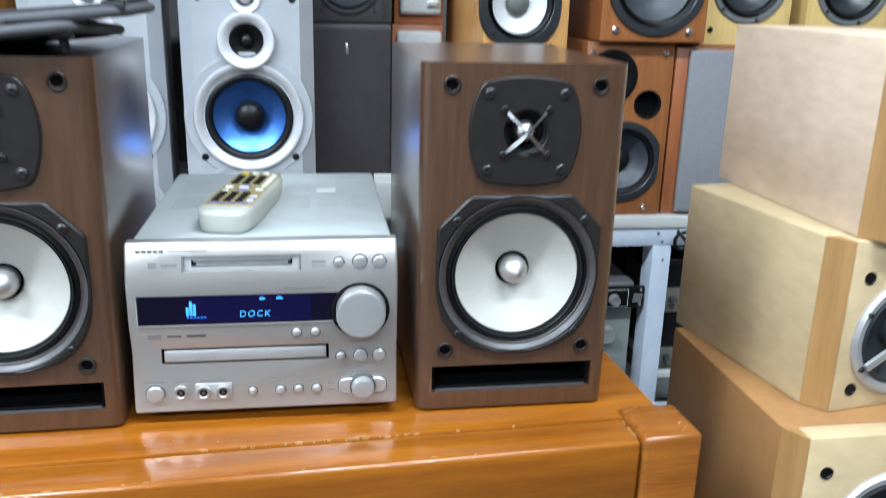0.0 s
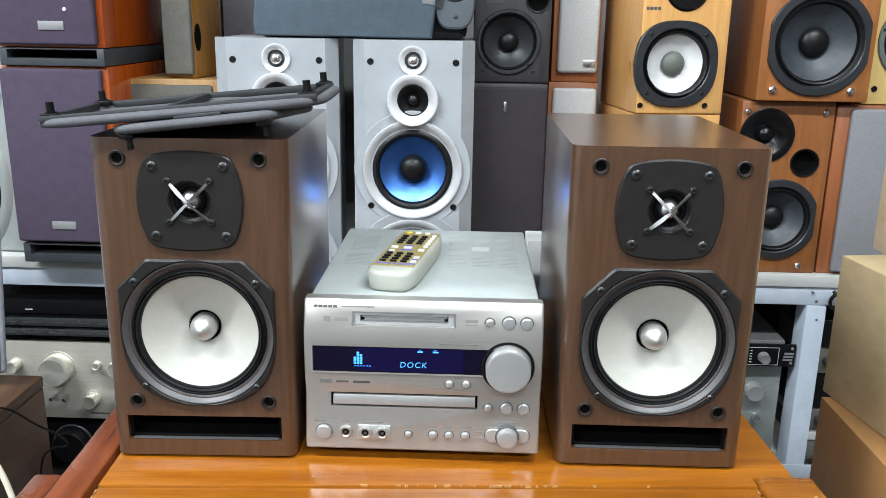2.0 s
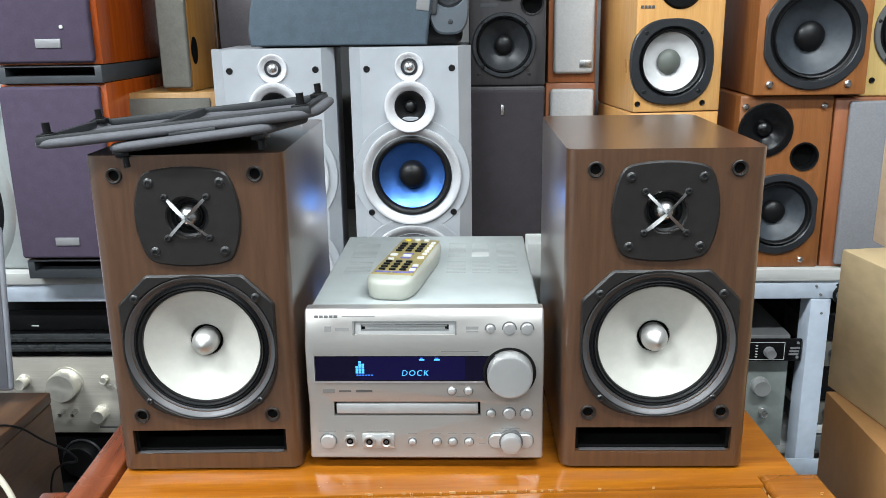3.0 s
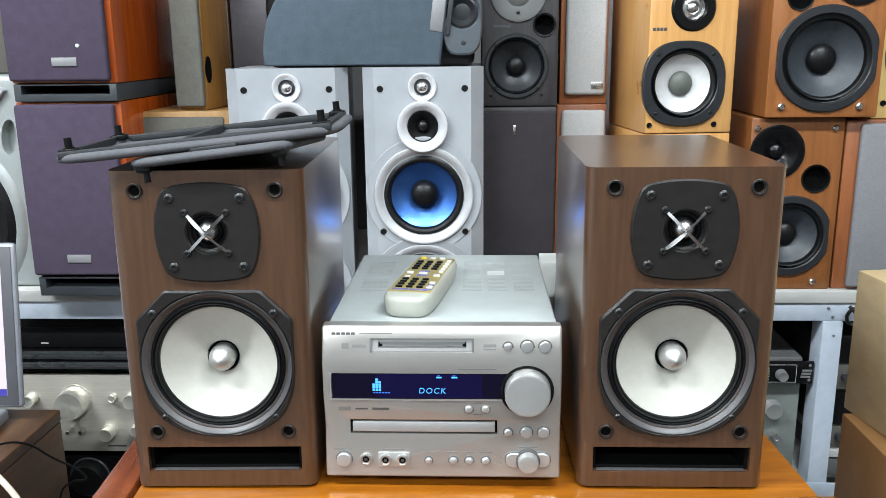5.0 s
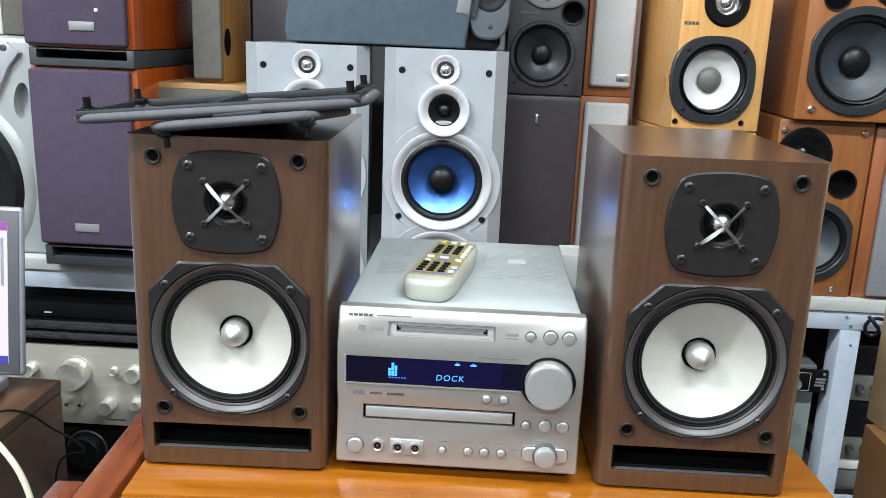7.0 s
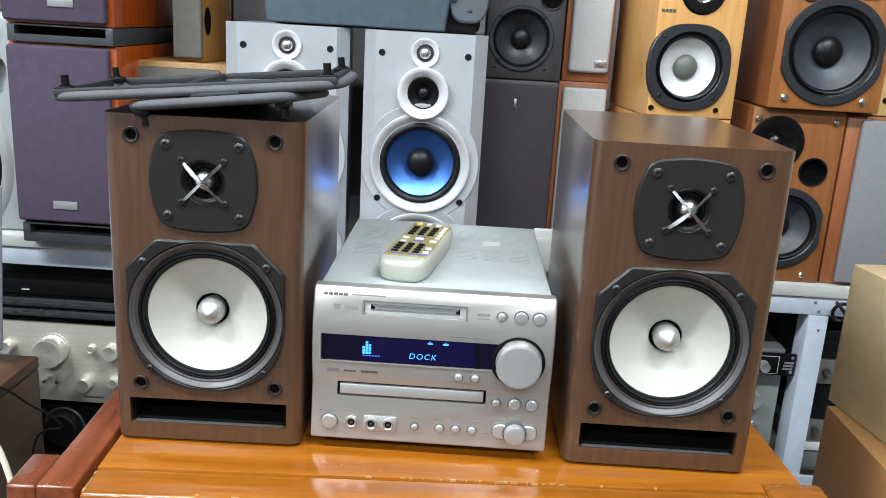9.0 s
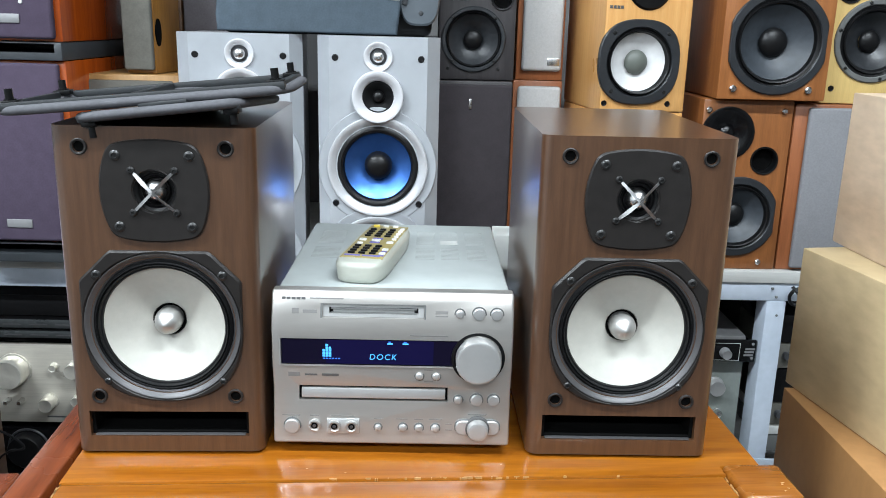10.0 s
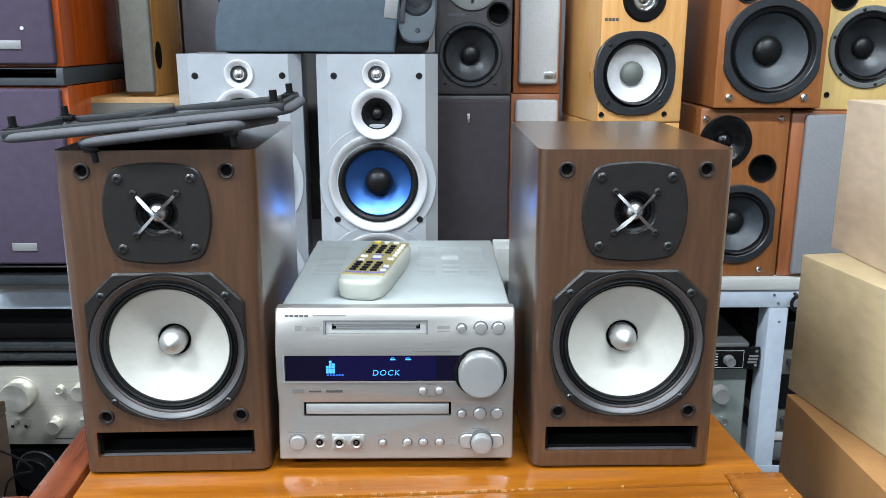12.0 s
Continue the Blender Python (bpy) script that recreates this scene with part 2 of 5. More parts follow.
white_cable = material("cream_cable_sleeve", (0.66, 0.62, 0.50), 0.5)


# ---- mesh helpers ----
def bm_box(x0, x1, y0, y1, z0, z1, bevel=0.0, segs=2, only=None):
    bm = bmesh.new()
    bmesh.ops.create_cube(bm, size=1.0)
    bmesh.ops.transform(bm, verts=bm.verts, matrix=Matrix.LocRotScale(((x0 + x1) / 2, (y0 + y1) / 2, (z0 + z1) / 2), None, (x1 - x0, y1 - y0, z1 - z0)))
    if bevel:
        edges = [e for e in bm.edges if only is None or only(e)]
        bmesh.ops.bevel(bm, geom=edges, offset=bevel, segments=segs, profile=0.5, affect="EDGES")
    return bm


def joined(*bms):
    out = bmesh.new()
    for b in bms:
        me = bpy.data.meshes.new("tmp")
        b.to_mesh(me)
        out.from_mesh(me)
        bpy.data.meshes.remove(me)
        b.free()
    return out


def moved(bm, m):
    bmesh.ops.transform(bm, verts=bm.verts, matrix=m)
    return bm


def lathe(profile, cx=0.0, cz=0.0, y=0.0, seg=48):
    """Turned solid round the y axis: profile of (radius, y), from the rim towards the middle, front being -y."""
    bm = bmesh.new()
    rings = []
    for r, d in profile:
        if r < 1e-6:
            rings.append([bm.verts.new((cx, y + d, cz))])
        else:
            rings.append([bm.verts.new((cx + r * math.cos(2 * math.pi * i / seg), y + d, cz + r * math.sin(2 * math.pi * i / seg))) for i in range(seg)])
    for a, b in zip(rings, rings[1:]):
        for i in range(seg):
            j = (i + 1) % seg
            if len(a) == 1 and len(b) == 1:
                continue
            if len(b) == 1:
                bm.faces.new((a[i], a[j], b[0]))
            elif len(a) == 1:
                bm.faces.new((a[0], b[j], b[i]))
            else:
                bm.faces.new((a[i], a[j], b[j], b[i]))
    bmesh.ops.recalc_face_normals(bm, faces=bm.faces)
    return bm


def disc(cx, cz, r, y0, y1, seg=32, round_=0.0008):
    """A short turned cylinder along y with a softened front rim at y0."""
    return lathe([(0, y1), (r, y1), (r, y0 + round_), (r - round_, y0), (0, y0)], cx, cz, 0, seg)


def ring_plate(outer, inner, y0, y1, cx=0.0, cz=0.0, seg=96, soft=0.0015):
    """Flat plate with any outline (a function of the angle) and a round hole, softened at its front edge."""
    bm = bmesh.new()
    loops = []
    for grow, d in ((0, y1), (0, y0 + soft), (-soft, y0)):
        loops.append([bm.verts.new((cx + (outer(a) + grow) * math.cos(a), d, cz + (outer(a) + grow) * math.sin(a))) for a in (2 * math.pi * i / seg for i in range(seg))])
    for r, d in ((inner + soft, y0), (inner, y0 + soft), (inner, y1)):
        loops.append([bm.verts.new((cx + r * math.cos(a), d, cz + r * math.sin(a))) for a in (2 * math.pi * i / seg for i in range(seg))])
    loops.append(loops[0])
    for a, b in zip(loops, loops[1:]):
        for i in range(seg):
            j = (i + 1) % seg
            bm.faces.new((a[i], a[j], b[j], b[i]))
    bmesh.ops.recalc_face_normals(bm, faces=bm.faces)
    return bm


def outline_plate(outer, y0, y1, cx=0.0, cz=0.0, seg=64, soft=0.0015):
    bm = bmesh.new()
    loops = []
    for grow, d in ((0, y1), (0, y0 + soft), (-soft, y0)):
        loops.append([bm.verts.new((cx + (outer(a) + grow) * math.cos(a), d, cz + (outer(a) + grow) * math.sin(a))) for a in (2 * math.pi * i / seg for i in range(seg))])
    for a, b in zip(loops, loops[1:]):
        for i in range(seg):
            j = (i + 1) % seg
            bm.faces.new((a[i], a[j], b[j], b[i]))
    bm.faces.new(loops[0])
    bm.faces.new(loops[-1])
    bmesh.ops.recalc_face_normals(bm, faces=bm.faces)
    return bm


def barrel(hx, dx, hz, dz):
    """Radius of a plate with four bowed sides: half sizes at the middle and how far each side falls back at its ends."""
    def reach(c, s, h, d, e):
        k = d * s * s / (e * e)
        return h / c if k < 1e-9 else (-c + math.sqrt(c * c + 4 * k * h)) / (2 * k)

    def outer(a):
        c, s = abs(math.cos(a)) + 1e-6, abs(math.sin(a)) + 1e-6
        r1, r2 = reach(c, s, hx, dx, 0.038), reach(s, c, hz, dz, 0.036)
        return (r1 ** -22 + r2 ** -22) ** (-1 / 22)
    return outer


def squarish(hx, hz, power=4.0):
    """Radius of a superellipse with these half sizes."""
    return lambda a: (abs(math.cos(a) / hx) ** power + abs(math.sin(a) / hz) ** power) ** (-1 / power)


def clipped(r, hx, hz, diag):
    """A circle cut by upright, level and slanting lines."""
    def outer(a):
        c, s = abs(math.cos(a)), abs(math.sin(a))
        return min(r, hx / max(c, 1e-6), hz / max(s, 1e-6), diag * math.sqrt(2) / (c + s))
    return outer


def smooth(me, angle=35):
    me.shade_smooth()
    me.set_sharp_from_angle(angle=radians(angle))


def part(name, bm, mat, parent=None, label="", m=None):
    me = bpy.data.meshes.new(name)
    bm.to_mesh(me)
    bm.free()
    me.materials.append(mat)
    smooth(me)
    ob = new(name, me)
    if parent is not None:
        ob.parent = parent
    if m is not None:
        ob.matrix_basis = m
    if label:
        ob["label"] = label
    return ob


def thing(name, label, category, m, group=""):
    ob = new(name)
    ob.empty_display_size = 0.02
    ob.matrix_basis = m
    return tagged(ob, label, category, group)


def carve(ob, *cutters):
    """Cuts solids out of a part's mesh."""
    for bm in cutters:
        me = bpy.data.meshes.new("cutter")
        bm.to_mesh(me)
        bm.free()
        tool = new("cutter", me)
        home, up = ob.matrix_basis.copy(), ob.parent
        ob.parent, ob.matrix_basis = None, Matrix()
        mod = ob.modifiers.new("cut", "BOOLEAN")
        mod.operation, mod.object, mod.solver = "DIFFERENCE", tool, "EXACT"
        bpy.context.view_layer.update()
        done = bpy.data.meshes.new_from_object(ob.evaluated_get(bpy.context.evaluated_depsgraph_get()))
        ob.modifiers.clear()
        done.name = ob.data.name
        ob.data = done
        bpy.data.objects.remove(tool)
        ob.parent, ob.matrix_basis = up, home
    smooth(ob.data)
    return ob


def cable(name, points, radius, mat, label, category="cable"):
    cu = bpy.data.curves.new(name, "CURVE")
    cu.dimensions, cu.bevel_depth, cu.bevel_resolution, cu.resolution_u = "3D", radius, 3, 12
    sp = cu.splines.new("BEZIER")
    sp.bezier_points.add(len(points) - 1)
    for p, co in zip(sp.bezier_points, points):
        p.co, p.handle_left_type, p.handle_right_type = co, "AUTO", "AUTO"
    cu.materials.append(mat)
    bpy.context.view_layer.update()
    tmp = new("tmp", cu)
    bpy.context.view_layer.update()
    me = bpy.data.meshes.new_from_object(tmp.evaluated_get(bpy.context.evaluated_depsgraph_get()))
    bpy.data.objects.remove(tmp)
    smooth(me)
    return tagged(new(name, me), label, category)


def upright(e):
    a, b = e.verts
    return abs(a.co.z - b.co.z) > 0.01 and abs(a.co.x - b.co.x) < 1e-4 and abs(a.co.y - b.co.y) < 1e-4


# ---- the room ----
def slab(name, *dims, mat):
    return tagged(part(name, bm_box(*dims), mat), kind="structure")


X0, X1, Y0, Y1 = -2.0, 2.2, -3.2, 1.15
slab("floor", X0, X1, Y0, Y1, -0.1, 0.0, mat=floor_tile)
slab("ceiling", X0, X1, Y0, Y1, CEIL, CEIL + 0.1, mat=ceil_paint)
slab("wall_north", X0 - 0.1, X1 + 0.1, Y1, Y1 + 0.1, -0.1, CEIL + 0.1, mat=wall_paint)
slab("wall_south", X0 - 0.1, X1 + 0.1, Y0 - 0.1, Y0, -0.1, CEIL + 0.1, mat=wall_paint)
slab("wall_west", X0 - 0.1, X0, Y0, Y1, -0.1, CEIL + 0.1, mat=bounce_wall)
slab("wall_east", X1, X1 + 0.1, Y0, Y1, -0.1, CEIL + 0.1, mat=wall_paint)

for tx, ty in TUBES:
    lamp = thing("ceiling_light", "white fluorescent tube light fixed to the ceiling", "ceiling light", pose(tx, ty, CEIL), "ceiling tube lights")
    part("housing", bm_box(-0.62, 0.62, -0.05, 0.05, -0.05, -0.001, 0.006), white_enamel, lamp)
    part("tube", moved(lathe([(0, -0.6), (0.014, -0.6), (0.014, 0.6), (0, 0.6)], seg=16), pose(0, 0, -0.07, 0, 0, 90)), tube_glow, lamp)
    data = bpy.data.lights.new("tube_lamp", "AREA")
    data.shape, data.size, data.size_y, data.energy, data.color = "RECTANGLE", 1.2, 0.10, TUBE_POWER * (1.22 if tx < 0 else 0.80), (0.88, 0.96, 1.0)
    lo = new("tube_lamp", data)
    lo.matrix_basis = pose(tx, ty, CEIL - 0.09)


# ---- drivers and boxes ----
def screw(parent, x, z, r, y, mat=screw_black):
    return part("screw", joined(lathe([(0, y + 0.002), (r, y + 0.002), (r, y - 0.0006), (r * 0.75, y - 0.0016), (r * 0.5, y - 0.0018), (r * 0.42, y - 0.0006), (0, y - 0.0006)], x, z, 0, 14)), mat, parent)


def woofer(parent, cx, cz, r_frame, r_cone, depth, cap, frame_mat, cone_mat, cap_mat, outer=None, surround_mat=rubber, screws=0, screw_turn=45, proud=0.004, name="woofer"):
    """Frame ring, rubber roll, cone, cap and screws, seen from -y; the box must be carved to r_cone behind it."""
    rs = r_cone * 1.0
    rim = r_frame * 0.86 if outer is None else r_cone * 1.16
    frame_ = part(name, ring_plate(outer or (lambda a: r_frame), rim, -proud, 0.002, cx, cz), frame_mat, parent)
    part("surround", lathe([(rim + 0.001, 0.001), (rim - 0.0005, -proud * 0.5), (rim * 0.6 + rs * 0.4, -proud * 0.2), (rim * 0.45 + rs * 0.55, -proud * 1.1), (rim * 0.2 + rs * 0.8, -proud * 0.9), (rs, 0.001), (rs - 0.001, 0.003)], cx, cz, 0, 64), surround_mat, frame_)
    part("cone", lathe([(rs + 0.0006, 0.0016), (rs * 0.97, 0.003)] + [(rs * (1 - k) + cap * 0.9 * k, 0.003 + depth * (k ** 0.85)) for k in (0.25, 0.5, 0.75, 1.0)], cx, cz, 0, 64), cone_mat, frame_)
    part("dust_cap", lathe([(cap, depth * 0.92)] + [(cap * math.cos(a), depth * 0.92 - cap * 0.55 * math.sin(a)) for a in (0.3, 0.6, 0.9, 1.2, 1.4)] + [(0, depth * 0.92 - cap * 0.56)], cx, cz, 0, 40), cap_mat, frame_)
    for i in range(screws):
        a = radians(screw_turn + 360 / screws * i)
        rr = (rim + r_frame) / 2
        screw(frame_, cx + rr * math.cos(a), cz + rr * math.sin(a), 0.0028, -proud)
    return frame_


def hole(cx, cz, r, depth, seg=48):
    return lathe([(0, depth), (r, depth), (r, -0.02), (0, -0.02)], cx, cz, 0, seg)


def tube_port(parent, cx, cz, r, depth=0.05, mat=black_plastic, name="port"):
    tube = part(name, lathe([(r + 0.003, 0.001), (r + 0.0025, -0.002), (r, -0.0015), (r * 0.92, 0.004), (r * 0.90, 0.012), (r * 0.88, depth - 0.004), (0, depth - 0.004)], cx, cz, 0, 40), mat, parent)
    # Black disc stands for the shade deep in the tube.
    part("port_shade_disc", lathe([(r * 0.89, 0.013), (r * 0.5, 0.0132), (0, 0.0132)], cx, cz, 0, 32), void_black, tube)
    return tube


def socket(parent, x, z, r=0.0075):
    """A grille peg socket: a black rim round a hole."""
    return part("grille_socket", lathe([(r, 0.001), (r, -0.001), (r * 0.85, -0.0018), (r * 0.6, -0.0012), (r * 0.55, -0.0004), (0, -0.0004)], x, z, 0, 24), black_plastic, parent)


def cabinet(parent, w, d, h, mat, bevel=0.003, x0=None, holes=(), boxes=(), name="cabinet"):
    a = -w / 2 if x0 is None else x0
    ob = part(name, bm_box(a, a + w, 0, d, 0, h, bevel), mat, parent)
    return carve(ob, *[hole(*q) for q in holes], *[bm_box(*q) for q in boxes])


# ---- the table ----
table = thing("table", "orange varnished wooden table with worn, chipped front edge", "table", pose(0, 0, 0, 0, 0, 3.2))
SEAM = -0.0472
bm = bmesh.new()
outline_ = [(-0.277, SEAM), (0.2935, SEAM), (0.2935, -0.0335), (0.3305, -0.0335), (0.3305, 0.44), (-0.277, 0.44)]
top_face = bm.faces.new([bm.verts.new((x, y, TOP)) for x, y in outline_])
for v in bmesh.ops.extrude_face_region(bm, geom=[top_face])["geom"]:
    if isinstance(v, bmesh.types.BMVert):
        v.co.z -= 0.03
bmesh.ops.recalc_face_normals(bm, faces=bm.faces)
bmesh.ops.bevel(bm, geom=[e for e in bm.edges if min(v.co.z for v in e.verts) > TOP - 0.001], offset=0.0015, segments=2, profile=0.5, affect="EDGES")
part("tabletop", bm, table_wood, table)
part("front_rail", bm_box(-0.2775, 0.2925, -0.0885, SEAM - 0.0007, TOP - 0.055, TOP - 0.0006, 0.004, 3), table_wood, table, "front rail with chipped varnish along the joint")
rail_bm = bm_box(-0.314, -0.2778, -0.082, 0.44, TOP - 0.05, TOP + 0.001)
for v in rail_bm.verts:
    if v.co.y < 0 and v.co.x > -0.29:
        v.co.x -= 0.0052
bmesh.ops.bevel(rail_bm, geom=rail_bm.edges[:], offset=0.0022, segments=3, profile=0.5, affect="EDGES")
part("side_rail", rail_bm, table_side_wood, table, "red-brown side rail")
part("side_rail", bm_box(0.296, 0.3285, -0.032, 0.44, TOP - 0.075, TOP - 0.0305, 0.002), table_wood, table)
part("corner_post", bm_box(-0.338, -0.3138, -0.0815, -0.0298, 0, TOP + 0.0005, 0.003, 3), table_side_wood, table, "red-brown corner post")
post_bm = bm_box(0.2940, 0.3460, -0.090, -0.0345, 0, TOP + 0.003, 0.005, 3)
part("corner_post", post_bm, post_wood, table, "orange corner post with a notched, worn top")
part("corner_post", bm_box(-0.314, -0.27, 0.442, 0.49, 0, TOP, 0.003), table_side_wood, table)
part("corner_post", bm_box(0.29, 0.3305, 0.442, 0.49, 0, TOP, 0.003), table_wood, table)
part("apron", bm_box(-0.277, 0.2925, -0.08, -0.06, TOP - 0.16, TOP - 0.056, 0.002), table_wood, table)
random.seed(5)


def chip(cx, cy, lx, ly, z):
    """An uneven sliver of bare wood where the varnish has broken off."""
    bm = bmesh.new()
    n = 10
    ring = []
    for i in range(n):
        a = 2 * math.pi * i / n
        k = random.uniform(0.5, 1.0)
        ring.append((cx + lx * k * math.cos(a), cy + ly * k * math.sin(a)))
    lo = [bm.verts.new((x, y, z - 0.002)) for x, y in ring]
    hi = [bm.verts.new((x, y, z)) for x, y in ring]
    for i in range(n):
        bm.faces.new((lo[i], lo[(i + 1) % n], hi[(i + 1) % n], hi[i]))
    bm.faces.new(hi)
    part("chip", bm, worn_wood, table, "bare wood chip")


for k in range(30):  # slivers along the joint, thickest in the middle of the table
    chip(random.gauss(0.05, 0.085), SEAM + random.uniform(-0.0010, 0.0008), 0.0005 + 0.0036 * random.random() ** 2.5, 0.00015 + 0.0008 * random.random() ** 2, TOP + 0.0003)
for k in range(7):
    chip(random.uniform(-0.2, 0.28), -0.0846 + random.uniform(-0.0012, 0.0005), random.uniform(0.001, 0.005), random.uniform(0.0003, 0.0009), TOP - 0.0003)
for k in range(5):
    chip(random.uniform(-0.1, 0.2), random.uniform(-0.042, -0.026), random.uniform(0.0008, 0.0018), random.uniform(0.0004, 0.0008), TOP + 0.0003)
for k in range(16):  # worn ends of the front rail, beside each post
    chip(-0.2750 + random.uniform(-0.0008, 0.0006), random.uniform(-0.083, -0.050), random.uniform(0.0003, 0.0009), random.uniform(0.0015, 0.0045), TOP - 0.0002)
    chip(0.2908 + random.uniform(-0.0007, 0.0007), random.uniform(-0.083, -0.050), random.uniform(0.0003, 0.0009), random.uniform(0.0015, 0.0045), TOP - 0.0002)
for k in range(4):
    chip(0.333 + random.uniform(-0.006, 0.006), random.uniform(-0.083, -0.06), random.uniform(0.0006, 0.0020), random.uniform(0.0005, 0.0014), TOP + 0.0033)


# ---- the two walnut bookshelf speakers ----
def walnut_speaker(m):
    sp = thing("bookshelf_speaker", "walnut bookshelf speaker with cream cone and bullet plug", "speaker", m, "pair of walnut speakers")
    w, d, h = 0.164, 0.245, 0.291
    for fx in (-0.06, 0.06):
        for fz in (0.022, 0.22):
            part("foot", bm_box(fx - 0.012, fx + 0.012, fz - 0.012, fz + 0.012, 0, 0.0029, 0.0008), rubber, sp)
    box = part("cabinet", bm_box(-w / 2, w / 2, 0, d, 0.003, h, 0.010, 5, upright), walnut, sp)
    wz, tz = 0.1208, 0.2385
    carve(box, hole(0, wz, 0.0608, 0.05), hole(0, tz, 0.0175, 0.014), bm_box(-0.069, 0.069, -0.01, 0.11, 0.0180, 0.0415),
          *[hole(x, z, 0.0045, 0.012, 16) for x in (-0.0585, 0.0585) for z in (0.0565, 0.2742)])
    for x in (-0.0585, 0.0585):
        for z in (0.0565, 0.2742):
            part("grille_socket", lathe([(0.0068, 0.0005), (0.0068, -0.0012), (0.0060, -0.0018), (0.0047, -0.0014), (0.0043, 0.010)], x, z, 0, 24), grey_plate, sp)
            # Black disc stands for the shade in the socket.
            part("socket_shade_disc", lathe([(0.0045, 0.0012), (0.002, 0.0013), (0, 0.0013)], x, z, 0, 16), void_black, sp)
    # slot port with a black liner
    liner = part("slot_port", bm_box(-0.0688, 0.0688, 0.0050, 0.10, 0.0182, 0.0413), void_black, sp, "black slot port")
    carve(liner, bm_box(-0.066, 0.066, -0.02, 0.094, 0.0202, 0.0398))
    # Grey bar puts the highlight on the slot's lower lip into colour.
    part("slot_lip_highlight", bm_box(-0.0655, 0.0655, 0.0005, 0.0048, 0.0182, 0.0192, 0.0003), bevel_grey, sp, "thin grey bar painting the highlight on the slot's lip")
    # woofer
    def outline(a):
        c, s = math.cos(a), math.sin(a)
        if s < 0:
            return (abs(c / 0.0674) ** 2.5 + abs(s / 0.0682) ** 2.5) ** (-1 / 2.5)
        return min(0.0674 / max(abs(c), 1e-6), 0.0672 / max(s, 1e-6), 0.0768 * math.sqrt(2) / (abs(c) + s), 0.0806)
    wf = part("woofer", ring_plate(outline, 0.0655, -0.0035, 0.002, 0, wz, 128, 0.0018), grey_plate, sp, "dark grey woofer frame")
    part("inner_bevel", lathe([(0.0657, 0.001), (0.0656, -0.0030), (0.0655, -0.0033), (0.0652, -0.0033), (0.0648, -0.0031), (0.0634, -0.0018), (0.0612, 0.0002), (0.0593, 0.0014), (0.0588, 0.003)], 0, wz, 0, 96), bevel_grey, wf, "graphite inner bevel")
    part("surround", lathe([(0.0590, 0.0015), (0.0575, 0.0002), (0.0566, -0.0016), (0.0556, 0.0004), (0.0545, -0.0012), (0.0533, 0.0010), (0.0520, 0.0012), (0.0512, 0.0030), (0.0508, 0.0060)], 0, wz, 0, 96), rubber, wf)
    part("cone", lathe([(0.0516, 0.0028)] + [(0.0516 - 0.0374 * k, 0.0028 + 0.0180 * k ** 0.9) for k in (0.1, 0.25, 0.5, 0.75, 1.0)], 0, wz, 0, 96), cream_cone, wf)
    part("cone_gap", lathe([(0.0146, 0.0200), (0.0134, 0.0240), (0, 0.0240)], 0, wz, 0, 48), void_black, wf)
    part("phase_plug", lathe([(0.0114, 0.0240), (0.0118, 0.0160), (0.0114, 0.0125), (0.0103, 0.0088), (0.0085, 0.0062), (0.0060, 0.0040), (0.0034, 0.0024), (0.0012, 0.0014), (0, 0.0011)], 0, wz, 0, 48), plug_satin, wf, "satin silver bullet plug")
    for x, z in ((-0.0520, 0.0468), (0.0520, 0.0468), (-0.0490, -0.0490), (0.0490, -0.0490)):
        screw(wf, x, wz + z, 0.0040 if z > 0 else 0.0032, -0.0035)
    # tweeter
    tw = part("tweeter", ring_plate(barrel(0.0445, 0.0090, 0.0428, 0.0048), 0.0172, -0.0030, 0.002, 0, tz, 96, 0.0014), grey_plate, sp, "dark grey tweeter plate")
    part("tweeter_well", lathe([(0.0176, -0.0005), (0.0172, 0.0010), (0.0150, 0.0020), (0.0140, 0.0050), (0.0125, 0.0050), (0.0115, 0.0030), (0.0100, 0.0060), (0, 0.0060)], 0, tz, 0, 48), black_plastic, tw)
    part("dome", lathe([(0.0088, 0.0050), (0.0085, 0.0015), (0.0070, -0.0020), (0.0045, -0.0042), (0.0020, -0.0050), (0, -0.0052)], 0, tz, 0, 32), silver, tw, "silver dome")
    for sx in (-1, 1):
        for sz in (-1, 1):
            bm = bmesh.new()
            rows = []
            for k in range(9):
                u = k / 8
                r = 0.0215 * u + 0.0005
                cx, cz = sx * r * 0.72, sz * r * 0.72
                wd = 0.0009 + 0.0014 * u * (1.15 - u)
                dpt = -0.0090 + 0.0050 * u ** 1.6
                nx, nz = -sz * 0.70, sx * 0.70
                tip = 0.0013 * math.sin(math.pi * u)
                rows.append([bm.verts.new((cx + nx * wd, dpt - tip, tz + cz + nz * wd)), bm.verts.new((cx - nx * wd, dpt + tip, tz + cz - nz * wd)),
                             bm.verts.new((cx - nx * wd, dpt + tip + 0.0009, tz + cz - nz * wd)), bm.verts.new((cx + nx * wd, dpt - tip + 0.0009, tz + cz + nz * wd))])
            for a, b in zip(rows, rows[1:]):
                for i in range(4):
                    bm.faces.new((a[i], a[(i + 1) % 4], b[(i + 1) % 4], b[i]))
            bm.faces.new(rows[0])
            bm.faces.new(rows[-1])
            bmesh.ops.recalc_face_normals(bm, faces=bm.faces)
            part("guard_arm", bm, guard_metal, tw, "twisted metal guard arm")
            screw(tw, sx * 0.0175, tz + sz * 0.0175, 0.0031, -0.0036)
            screw(tw, sx * 0.0295, tz + sz * 0.0295, 0.0043, -0.0030)
    return sp


SPK_R = walnut_speaker(pose(0.2034, -0.0055, TOP, 0, 0, 0.3))
